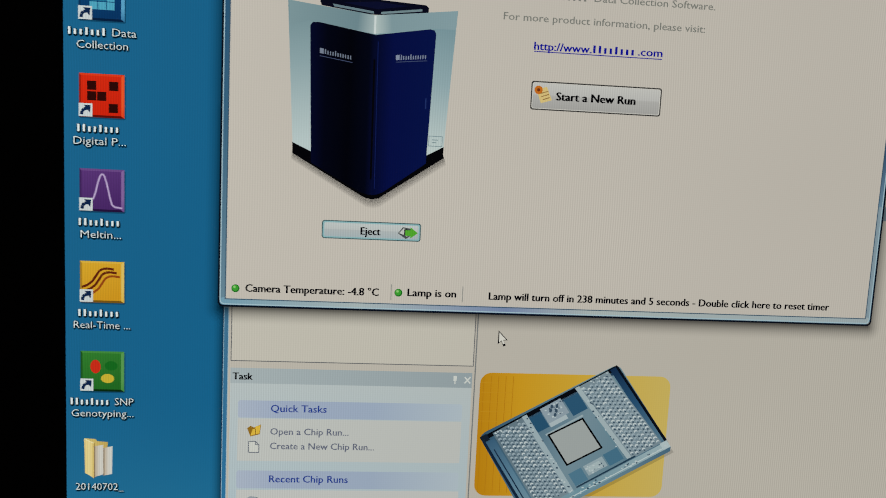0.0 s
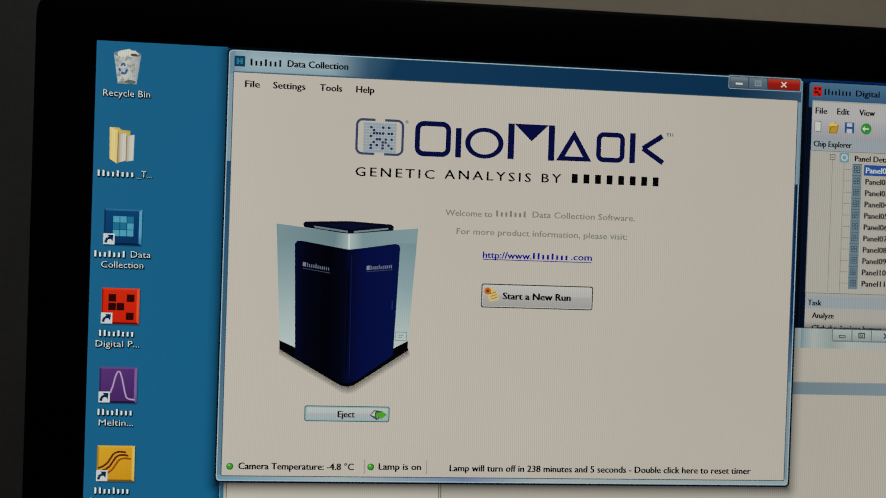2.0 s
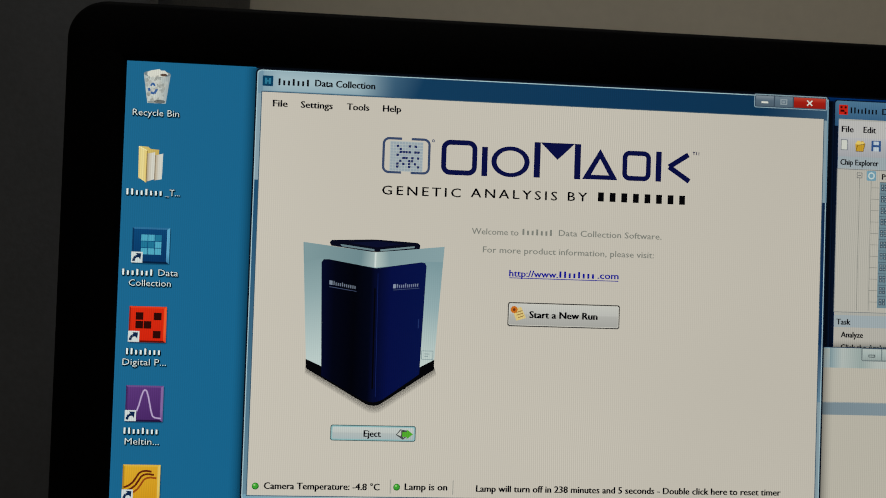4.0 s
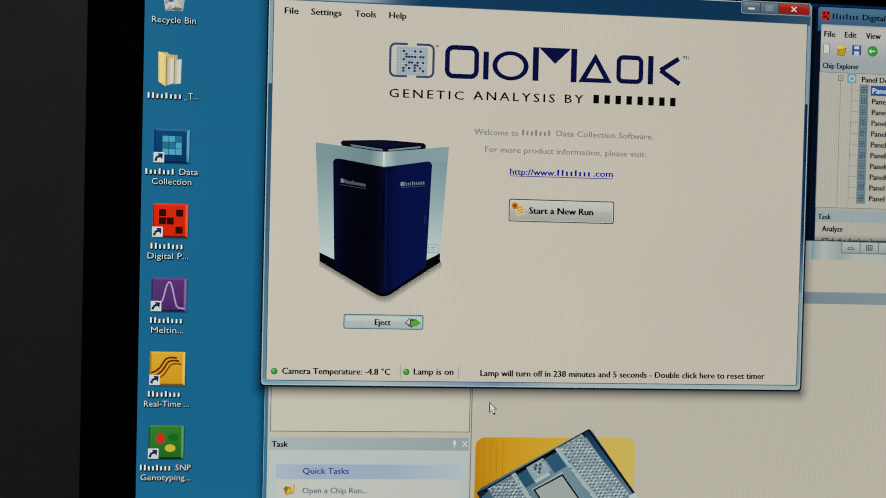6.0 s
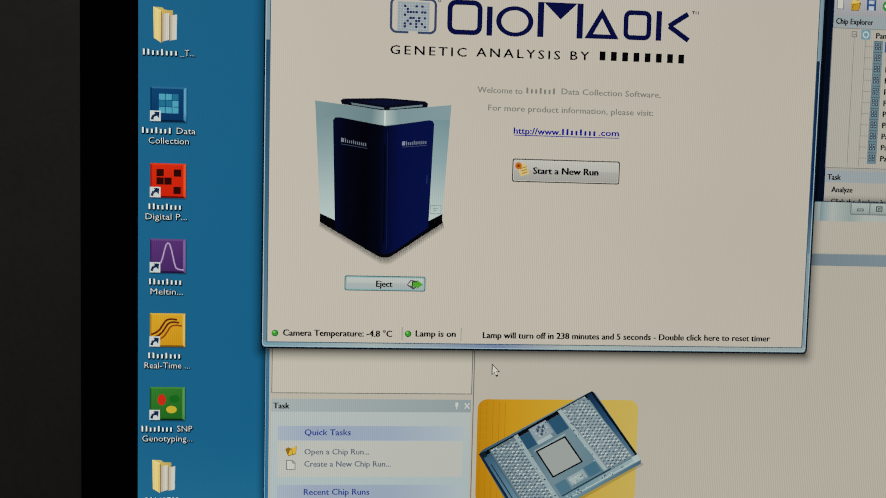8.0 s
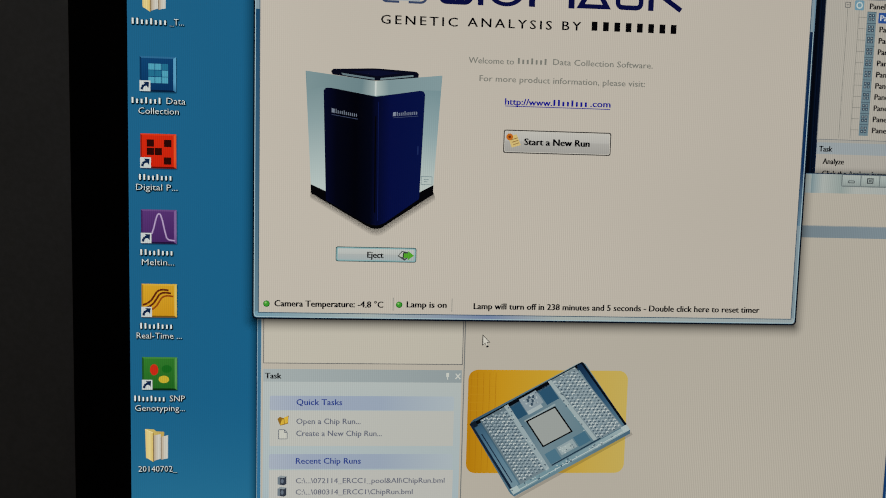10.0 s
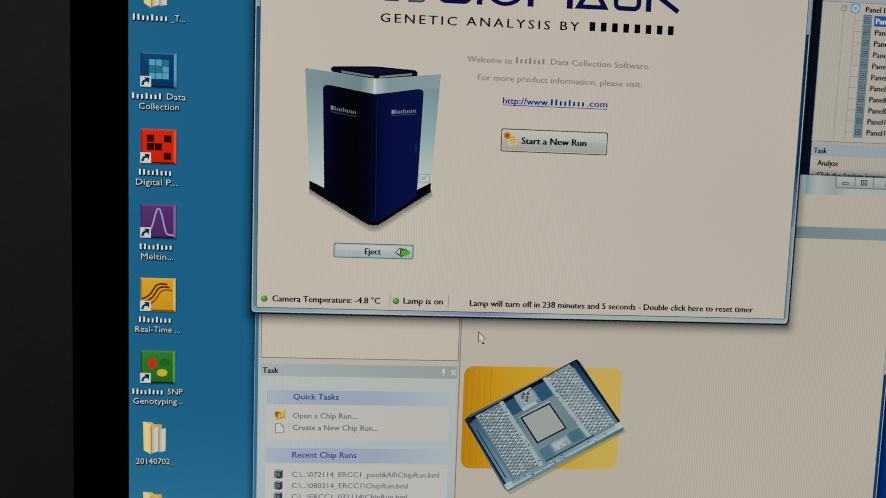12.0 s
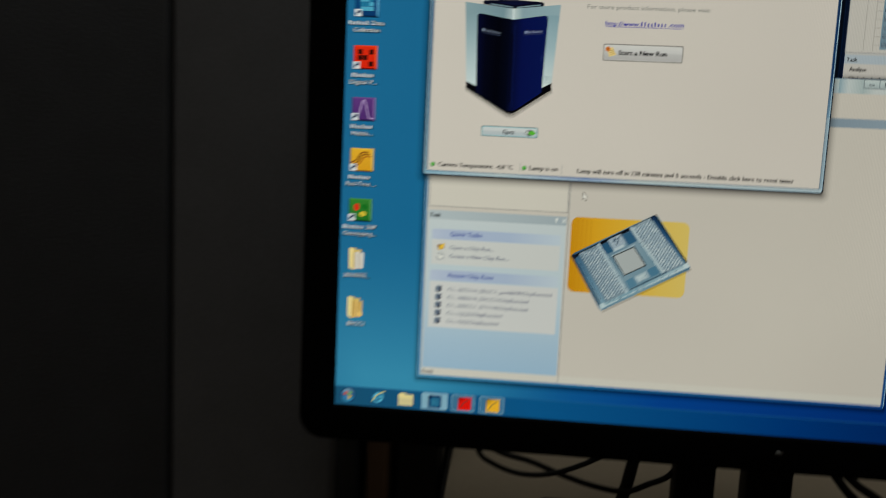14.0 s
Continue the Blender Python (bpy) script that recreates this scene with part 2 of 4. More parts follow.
wall("wall_north", (-2.2, 0.34, 0), (3.0, 0.46, 2.6), "plain matt beige painted wall behind the desk")
wall("wall_south", (-2.2, -3.12, 0), (3.0, -3.0, 2.6), "plain matt beige painted wall")
wall("wall_west", (-2.32, -3.12, 0), (-2.2, 0.46, 2.6), "plain matt beige painted wall")
wall("wall_east", (3.0, -3.12, 0), (3.12, 0.46, 2.6), "plain matt beige painted wall")
tagged(part("floor", box((-2.2, -3.0, -0.1), (3.0, 0.34, 0)), M_FLOOR, None), "brown vinyl floor", "floor", kind="structure")
tagged(part("ceiling", box((-2.32, -3.12, 2.6), (3.12, 0.46, 2.7)), M_CEIL, None), "white painted ceiling", "ceiling", kind="structure")

# ---- desk ----
DX = W(200, 0).x
desk = thing("desk", (0.5, -0.05, 0), "pale grey laminate desk with black edge band", "desk")
part("desktop", box((DX + 0.003, -0.46, DESK - 0.028), (1.5, 0.335, DESK), 0.001), M_DESK, desk)
part("edge_band", box((DX, -0.46, DESK - 0.028), (DX + 0.0028, 0.335, DESK - 0.0006)), M_TRIM, desk, "black plastic edge band")
part("edge_band", box((DX, -0.463, DESK - 0.028), (1.5, -0.4602, DESK - 0.0006)), M_TRIM, desk, "black plastic edge band")
for x in (DX + 0.05, 1.42):
    for y in (-0.4, 0.27):
        part("leg", box((x - 0.02, y - 0.02, 0), (x + 0.02, y + 0.02, DESK - 0.028), 0.003), M_METAL, desk, "grey steel leg")

# ---- tall dark instrument cabinet beside the monitor ----
CX = W(-63, 0).x
cab = thing("instrument_cabinet", (-0.75, 0.2, 0), "tall dark grey powder-coated instrument cabinet, lighter along the right of its front", "cabinet")
SEAM = -0.392        # where the door meets the lighter strip
b = box((-1.35, 0.108, 0.04), (CX, 0.335, 1.95), 0.012, 4)
smooth(part("body", b, M_CASE, cab))
part("plinth", box((-1.33, 0.125, 0), (CX - 0.02, 0.335, 0.04), 0.002), M_GAP, cab, "black recessed plinth")
smooth(part("door", box((-1.34, 0.088, 0.07), (SEAM - 0.0012, 0.1075, 1.93), 0.003, 3), M_CASE, cab, "dark grey door panel"))
# right end of the front, in a lighter grey than the door
smooth(part("front_strip", box((SEAM + 0.0012, 0.089, 0.07), (CX - 0.004, 0.1075, 1.93), 0.004, 3), M_STRIP, cab, "lighter grey upright strip of the front"))
part("seal", box((SEAM - 0.0010, 0.092, 0.08), (SEAM + 0.0010, 0.1078, 1.92)), M_GAP, cab, "black rubber seal")

# ---- low wooden cabinet in the gap beside the desk ----
low = thing("drawer_cabinet", (-0.26, 0.2, 0), "brown stained wooden cabinet beside the desk's end", "cabinet")
part("body", box((CX + 0.006, 0.17, 0.02), (DX - 0.045, 0.335, 0.80), 0.003), M_WOOD, low)
part("top", box((CX + 0.004, 0.165, 0.8005), (DX - 0.043, 0.335, 0.816), 0.003), M_WOOD, low)
part("plinth", box((CX + 0.02, 0.19, 0), (DX - 0.05, 0.33, 0.02)), M_GAP, low)


# added black upright that stands in for the dark gap left of the desk
filler = thing("gap_filler", (DX - 0.02, 0.2, 0), "upright black filler for the dark gap beside the desk", "cable trunking")
part("filler_back", box((DX - 0.040, 0.182, 0), (DX - 0.003, 0.335, 0.86), 0.002), M_TRIM, filler)
part("filler_front", box((DX - 0.038, 0.174, 0.01), (DX - 0.005, 0.1815, 0.855), 0.002), M_TRIM, filler)

# ---- cables ----
def cable(pts, r, label):
    c = bpy.data.curves.new("cable", "CURVE")
    c.dimensions, c.bevel_depth, c.bevel_resolution, c.resolution_u = "3D", r, 3, 8
    full = [pts[0], *pts, pts[-1]]
    run = []
    for a, b, d, e in zip(full, full[1:], full[2:], full[3:]):
        for i in range(8):
            t = i / 8
            run.append(0.5 * (2 * b + (d - a) * t + (2 * a - 5 * b + 4 * d - e) * t * t + (3 * b - a - 3 * d + e) * t ** 3))
    run.append(pts[-1])
    s = c.splines.new("POLY")
    s.points.add(len(run) - 1)
    for q, p in zip(s.points, run):
        q.co = (*p, 1)
    o = bpy.data.objects.new("cable", c)
    me = bpy.data.meshes.new_from_object(o)
    bpy.data.objects.remove(o), bpy.data.curves.remove(c)
    me.materials.append(M_CABLE)
    for p in me.polygons:
        p.use_smooth = True
    return tagged(new("cable", me), label, "cable", "cables behind the monitor")


CY = 0.106
THIN, THICK = "thin black cable sagging under the monitor", "thick black power cable hanging from the monitor"
cable([W(u, v, 0.05 if v < 1000 else CY) for u, v in ((330, 960), (270, 1200), (303, 1313), (342, 1348), (418, 1372), (507, 1364), (614, 1316), (680, 1260), (700, 1060), (720, 900))], 0.0019, THIN)
cable([W(u, v, 0.05 if v < 1000 else CY + 0.006) for u, v in ((300, 940), (270, 1262), (356, 1322), (446, 1345), (538, 1378), (628, 1402), (702, 1408), (758, 1384), (821, 1344), (850, 1240), (850, 1100), (840, 900))], 0.0021, THIN)
cable([W(u, v, 0.05 if v < 1000 else CY + 0.01) for u, v in ((740, 860), (735, 1060), (728, 1250), (713, 1361), (698, 1430), (680, 1488))], 0.0045, THICK)
cable([W(u, v, 0.05 if v < 1000 else CY) for u, v in ((1140, 880), (1160, 1060), (1190, 1250), (1241, 1331), (1285, 1376), (1360, 1440), (1420, 1490))], 0.003, THIN)
cable([W(u, v, 0.05 if v < 1000 else CY + 0.004) for u, v in ((1190, 880), (1180, 1060), (1225, 1260), (1280, 1331), (1340, 1370), (1450, 1450), (1510, 1490))], 0.003, THIN)
cable([Vector((DX - 0.072 - 0.004 * math.sin(z * 9), 0.14, z)) for z in (0.0035, 0.3, 0.55, 0.7, 0.84)] + [W(40, 1080, 0.12), W(90, 1000, 0.03)], 0.0035, THICK)

# ---- the monitor ----
mon = thing("monitor", (0, 0.1, DESK), "black widescreen computer monitor showing a blue desktop with open program windows", "monitor")


def bezel_mesh():
    """Four-sided frame with rounded outer corners, a soft front edge and an inner lip."""
    bm = bmesh.new()
    o0 = loop(-79, -79, 1999, 1161, 52, 10)
    rings = []
    for k, y in ((0, 0.022), (0, 0.0005), (2.5, -0.0012), (8, -0.0018), (69, -0.0018), (76, -0.0012), (79.4, 0.001)):
        q = loop(-79 + k, -79 + k, 1999 - k, 1161 - k * 81 / 79, max(52 - k, 0.4), 10)
        rings.append([bm.verts.new(W(u, v, y)) for u, v in q])
    n = len(o0)
    for a, b in zip(rings, rings[1:]):
        for i in range(n):
            bm.faces.new((a[i], a[(i + 1) % n], b[(i + 1) % n], b[i]))
    return bm


smooth(part("bezel", bezel_mesh(), M_BEZEL, mon))
a, z = W(-66, -67), W(1986, 1150)
smooth(part("rear_housing", box((a.x, 0.004, z.z), (z.x, 0.034, a.z), 0.008, 3), M_REAR, mon))
a, z = W(420, 180), W(1500, 900)
smooth(part("rear_bulge", box((a.x, 0.033, z.z), (z.x, 0.062, a.z), 0.012, 3), M_REAR, mon))
NY = 0.096
for u0, u1 in ((818, 919), (996, 1112)):
    p0, p1 = W(u0, 0), W(u1, 0)
    smooth(part("neck", box((p0.x, NY, DESK + 0.012), (p1.x, NY + 0.022, W(0, 620).z), 0.004, 3), M_REAR, mon, "black stand column"))
p0, p1 = W(818, 0), W(1112, 0)
smooth(part("mount", box((p0.x, 0.06, W(0, 700).z), (p1.x, NY + 0.02, W(0, 420).z), 0.005, 3), M_REAR, mon))
smooth(part("base", box((-0.13, -0.09, DESK), (0.13, 0.122, DESK + 0.013), 0.006, 3), M_REAR, mon, "flat black stand foot"))
bm = bmesh.new()
bmesh.ops.create_uvsphere(bm, u_segments=16, v_segments=8, radius=1)
for v in bm.verts:
    v.co = W(933 + v.co.x * 9, 1116 - v.co.z * 4, -0.0018 + v.co.y * 0.0006)
smooth(part("badge", bm, M_SILVER, mon, "small oval silver badge"))

# display colours
WHITE = lit((204, 194, 183))
WHITE2 = lit((196, 187, 175))
INK, GREYINK = lit((4, 4, 8)), lit((130, 129, 122))
BLACK = lit((3, 3, 6))
NAVY = lit((8, 13, 66))
DIM = lit((104, 104, 106))

# wallpaper
paper = fade((0, 0), (1500, 420), ((0.0, (32, 100, 140)), (0.35, (24, 100, 144)), (0.6, (6, 62, 136)), (1.0, (0, 34, 104))), 0.045)
panel = flat("screen", 0, [(rect(-3, -3, 1923, 1083), paper)], mon, "glowing flat display panel with blue wallpaper")
flat("wallpaper_glow", 0.4, [(rect(-2, 560, 700, 1082), soft_veil((84, 176, 204), 0.40, 60, 1010, 180, 1050, 330))], panel)


# desktop icons
def icon_words(*lines):
    out = [p for q in lines for p in q]
    edges = [(move(out, du, dv), veil((1, 5, 10), 0.78), 0.1 * i) for i, (du, dv) in enumerate(((1.8, 1.6), (0.3, 2.2), (-0.9, 0.8), (1.1, -0.5), (1.3, 0.5), (0.6, 1.3)))]
    return edges + [(out, lit((222, 228, 228)), 0.8)]


def desktop_icon(name, v, shapes, caption, label, short=True, pieces=False):
    ic = flat(name, 1.5, shapes[:7] if short else shapes, mon, label)
    if pieces:
        for polys, m, sub in shapes[7:]:
            for p in polys:
                flat("grid_square", 1.5, [([p], m, sub)], ic)
    elif short:
        flat("symbol", 1.5, shapes[7:], ic)
    flat("caption", 4, icon_words(*caption), ic, "white caption with dark shadow")
    if short:
        q = rect(14.6, v + 32.6, 29.2, v + 47)
        arrow = stroke([(17.6, v + 45), (18.2, v + 41.4), (20.2, v + 39), (23.6, v + 38.2)], 3.4) + [[(20, v + 34.4), (27.4, v + 34.6), (26.6, v + 43)]]
        flat("shortcut_arrow", 3, [(q, lit((206, 210, 210))), (arrow, lit((14, 36, 72)), 0.6)], ic, "small white square with dark blue arrow")
    return ic


def tile(v, top, bottom, light, dark):
    """A square key with a bright right edge, a lit top edge and a dark foot."""
    u0, u1, v0, v1 = 15, 63.4, v, v + 47.6
    mix = lambda k: tuple(int(a + (b - a) * k) for a, b in zip(top, light))
    ins = (u0 + 2.2, v0 + 2.4, u1 - 3.6, v1 - 2.6)
    return [(rrect(u0 + 0.4, v0 + 1, u1 + 1.4, v1 + 1.6, 2), veil((2, 8, 14), 0.45), 0),
            (rect(u0, v0, u1, v1), lit(top), 0.2),
            ([[(u0, v0), (u1, v0), (ins[2], ins[1]), (ins[0], ins[1])]], lit(mix(0.4)), 0.3),
            ([[(u1, v0), (u1, v1), (ins[2], ins[3]), (ins[2], ins[1])]], fade((u1, v0), (u1, v1), ((0, light), (0.7, light), (1, mix(0.5)))), 0.3),
            ([[(u0, v1), (u1, v1), (ins[2], ins[3]), (ins[0], ins[3])]], lit(dark), 0.3),
            ([[(u0, v0), (u0, v1), (ins[0], ins[3]), (ins[0], ins[1])]], lit(tuple((a + b) // 2 for a, b in zip(top, dark))), 0.3),
            (rect(*ins), fade((u0, v0), (u0 + 14, v1), ((0, top), (1, bottom))), 0.4)]


# bin
v = 9
bin_shapes = [([[(21, v + 5), (56, v + 7), (51, v + 45), (27, v + 45)]], fade((20, v), (56, v), ((0, (170, 180, 180)), (0.45, (205, 205, 198)), (1, (150, 160, 165)))), 0),
              (disc(38.5, v + 6, 17.6, 4.5), lit((120, 130, 135)), 0.3),
              (disc(33, v + 6, 8, 5, 7) + disc(44, v + 5.4, 9, 5, 6) + disc(39, v + 3.5, 7, 4.5, 5), lit((214, 210, 200)), 0.6),
              (disc(47, v + 7, 5, 2, 6), lit((90, 70, 60)), 0.8),
              (stroke([(30.6, v + 22), (33.6, v + 18), (36, v + 22)], 2.4) + stroke([(39, v + 26), (36, v + 32), (31, v + 31)], 3) + stroke([(29.5, v + 29), (28.5, v + 25)], 3), lit((60, 95, 150)), 0.9),
              (disc(43, v + 42.6, 7.5, 2.6, 9), veil((50, 54, 56), 0.75), 1.0), (disc(33, v + 43.6, 6, 1.6, 8), veil((90, 96, 98), 0.6), 0.98)]
rnd = random.Random(11)
for i in range(80):
    k, r = rnd.random(), rnd.uniform(1.4, 4.6)
    u, w = 38.5 + rnd.uniform(-1, 1) * (15 - 4 * k), v + 8 + 33 * k
    g = rnd.choice((112, 146, 176, 196, 208, 216))
    bin_shapes.append(([[(u + r * rnd.uniform(0.4, 1) * math.cos(a), w + r * rnd.uniform(0.4, 1) * math.sin(a)) for a in (0.2, 1.3, 2.4, 3.6, 5.0)]], veil((g, g - 2, g - 8), 0.42), 0.32 + 0.006 * i))
desktop_icon("desktop_icon", v, bin_shapes, [words("Recycle Bin", 9, 69, 71, 8.6, -0.007)], "translucent white waste bin icon full of paper", False)


def folder(v, caption, label, tint=0):
    """An open folder seen from the side, with two sheets standing in it; tint: sheets as yellow as the folder."""
    sheet = ((226, 190, 112), (206, 160, 76)) if tint else ((212, 206, 196), (196, 180, 160))
    s = [([[(19, v - 1), (31, v - 0.4), (34, v + 2.4), (45, v + 3), (45, v + 42), (20, v + 42)]], fade((20, v), (46, v), ((0, (214, 190, 112)), (1, (196, 164, 88)))), 0),
         ([[(29.5, v + 8.5), (40, v + 6.5), (40, v + 42.5), (29.5, v + 46)]], fade((29, v), (41, v), ((0, (140, 122, 92)), (0.25, sheet[1]), (0.6, sheet[0]), (1, sheet[0]))), 0.2),
         ([[(40, v + 10.5), (50.5, v + 8), (50, v + 42), (40, v + 44)]], fade((40, v), (51, v), ((0, (128, 108, 82)), (0.2, sheet[1]), (0.55, sheet[0]), (1, (206, 206, 200) if not tint else sheet[1]))), 0.4),
         ([[(18.6, v - 0.6), (29.6, v + 4.6), (29.6, v + 47.4), (19.4, v + 40.6)]], fade((19, v), (30, v), ((0, (224, 200, 128)), (0.5, (232, 212, 148)), (1, (222, 190, 106)))), 0.6),
         (stroke([(18.8, v - 0.4), (29.4, v + 4.6)], 0.9), lit((240, 226, 176)), 0.8), (stroke([(29.8, v + 5), (29.8, v + 47)], 0.8), lit((128, 98, 48)), 0.9)]
    if tint:
        s.append((stroke([(35, v + 9), (35, v + 43)], 1.6) + stroke([(45, v + 10), (45, v + 41)], 1.4), lit((150, 106, 44)), 0.7))
        s.append((disc(46, v + 36, 5.5, 6, 9), lit((226, 186, 104)), 0.75))
    return desktop_icon("desktop_icon", v, s, caption, label, False)


folder(112.6, [mark(5, 54, 176.4, 8, 8, (0, 1, 4)), words("_T...", 55, 74, 176.4, 8.4, -0.007)], "yellow open folder icon with papers")
def caption(v, first, last, second):
    """Two lines under an icon: bars for a trade name and words after it, then words."""
    (a, b, n, tall), (c, d, e) = first, second
    line = mark(a, b, v + 63.5, n, 8, tall) + (words(*last, v + 63.5, 8.4, -0.007) if last else [])
    return [line, words(c, d, e, v + 77.6, 8.4, -0.007)]


NAME = (0, 1, 4)
v = 219
sq = [rect(26.6 + 9 * i, v + 9.6 + 9 * j, 34.8 + 9 * i, v + 17.8 + 9 * j)[0] for j in range(3) for i in range(3)]
desktop_icon("desktop_icon", v, tile(v, (16, 70, 118), (10, 52, 98), (96, 164, 200), (6, 30, 60)) + [([sq[i] for i in (0, 1, 5, 6, 7, 8)], lit((82, 164, 190)), 1.0), ([sq[i] for i in (2, 3, 4)], lit((36, 114, 148)), 1.0)],
             caption(v, (4, 46, 7, (0, 3, 6)), ("Data", 50.5, 76), ("Collection", 13, 67)), "dark blue square icon with pale cyan grid", pieces=True)
v = 323.4
sq = [rect(15 + a, v + b, 24.8 + a, v + 9.8 + b)[0] for a, b in ((8.6, 8), (32, 8), (8.6, 19.4), (19.2, 19.4), (31.6, 32))]
desktop_icon("desktop_icon", v, tile(v, (214, 42, 16), (206, 34, 12), (232, 84, 40), (96, 12, 6)) + [(sq, lit((44, 8, 6)), 1.0)],
             caption(v, (13, 60, 8, NAME), None, ("Digital P...", 9, 65)), "red square icon with black squares", pieces=True)
v = 427.6
peak = [(29.5, v + 34), (32, v + 27), (35.4, v + 13), (37.6, v + 7), (39.6, v + 5.4), (41.8, v + 7.4), (44.4, v + 16), (47.6, v + 31), (50, v + 39.6), (53, v + 42), (61, v + 43)]
desktop_icon("desktop_icon", v, tile(v, (92, 54, 120), (74, 40, 102), (132, 100, 154), (36, 18, 58)) + [(stroke(peak, 2.4), lit((150, 122, 170)), 1.0), (stroke(peak, 1.2), lit((190, 168, 204)), 1.1)],
             caption(v, (14, 61, 8, NAME), None, ("Meltin...", 16, 60)), "purple square icon with a pale peak curve")
v = 531.5
wave = [(17, v + 30), (23, v + 27.6), (28.6, v + 23), (32.4, v + 17), (36, v + 11), (40, v + 8.6), (45, v + 8), (52, v + 9)]
desktop_icon("desktop_icon", v, tile(v, (220, 168, 44), (210, 150, 30), (224, 190, 96), (120, 84, 20)) + [(stroke(wave, 2.6) + stroke(move([wave], 3.2, 4.2)[0], 2.6), lit((96, 32, 14)), 1.0), (stroke(move([wave], 6.6, 8.6)[0], 2.4), lit((150, 70, 20)), 1.0)],
             caption(v, (13, 60, 8, NAME), None, ("Real-Time ...", 8, 70)), "yellow square icon with brown curves")
v = 635.6
desktop_icon("desktop_icon", v, tile(v, (54, 126, 46), (36, 104, 34), (92, 152, 80), (10, 40, 14)) + [(disc(31.6, v + 18.2, 5.8, 8), lit((204, 44, 24)), 1.0), (disc(45, v + 32, 7.4, 5.4), lit((204, 178, 52)), 1.0), (disc(49, v + 17, 7.2, 5.6), lit((26, 104, 30)), 1.0)],
             caption(v, (4, 49, 8, NAME), ("SNP", 53, 74), ("Genotyping...", 5, 74)), "green square icon with red, yellow and dark green spots")
folder(740.6, [words("20140702_", 9, 63, 802, 8.4, -0.007)], "yellow open folder icon with papers")
folder(844.5, [words("ERCC1", 20, 55, 906, 8.4, -0.007)], "yellow open folder icon filled with folders", 1)

# taskbar
bar = flat("taskbar", 1.5, [(rect(-2, 1040, 1922, 1082), fade((0, 1060), (1200, 1060), ((0, (26, 78, 108)), (0.35, (14, 82, 132)), (0.8, (0, 50, 112)), (1, (0, 34, 92))))),
                            (rect(-2, 1040, 1922, 1041), lit((36, 94, 138)), 0.3)], mon, "translucent blue taskbar with program buttons")
orb = [[(26, 1060)] + [(26 + 9 * math.cos(radians(q + 15 * i)), 1060 + 9 * math.sin(radians(q + 15 * i))) for i in range(1, 6)] for q in (0, 90, 180, 270)]
flat("start_button", 3, [(disc(26, 1060, 16.5), lit((20, 52, 88))), (disc(26, 1060, 14.5), fade((26, 1045), (26, 1075), ((0, (120, 156, 176)), (0.45, (40, 86, 128)), (1, (60, 140, 176)))), 0.3)]
     + [([q], lit(c), 0.6) for q, c in zip(orb, ((206, 170, 60), (50, 110, 170), (200, 84, 40), (110, 160, 60)))], bar, "round blue button with four coloured quarters")
flat("browser_button", 3, [(oval_ring(81, 1049, 103, 1072, 4.4), lit((84, 166, 196))), (rect(84, 1059, 102, 1062), lit((84, 166, 196)), 0.1), (stroke([(79, 1070), (88, 1056), (100, 1049), (107, 1047)], 2.4), lit((196, 190, 120)), 0.3)], bar, "pale blue ring with yellow band")
flat("folder_button", 3, [([[(136, 1048), (150, 1046), (153, 1050), (168, 1050), (168, 1074), (136, 1074)]], lit((222, 205, 140))), (rect(136, 1058, 168, 1072), lit((205, 190, 140)), 0.3)], bar, "pale yellow folder button")
for u0, u1, c, edge, lab in ((186, 242, (10, 56, 98), (150, 190, 205), "highlighted taskbar button with blue square"), (250, 300, (214, 20, 12), (96, 140, 160), "taskbar button with red square"), (310, 362, (228, 170, 40), (96, 140, 160), "taskbar button with yellow square")):
    flat("program_button", 3, [(rrect(u0, 1042, u1, 1078, 3), veil(edge, 0.75 if u0 < 200 else 0.4)), (frame_of(u0, 1042, u1, 1078, 1.2, 3), lit((130, 170, 186)), 0.3), (rrect(u0 + 14.5, 1047, u0 + 42.5, 1075, 2), fade((u0 + 14, 1046), (u0 + 40, 1076), ((0, tuple(x // 2 for x in c)), (0.4, c), (1, c))), 0.6),
                             (stroke([(u0 + 20, 1070), (u0 + 27, 1058), (u0 + 38, 1052)], 3), lit(tuple(min(255, int(x * 0.6 + 30)) for x in c)), 0.9)], bar, lab)
flat("grid_symbol", 4, [([rect(207 + 6 * i, 1054 + 6 * j, 211 + 6 * i, 1058 + 6 * j)[0] for i in range(3) for j in range(3)], lit((60, 140, 170)))], bar)


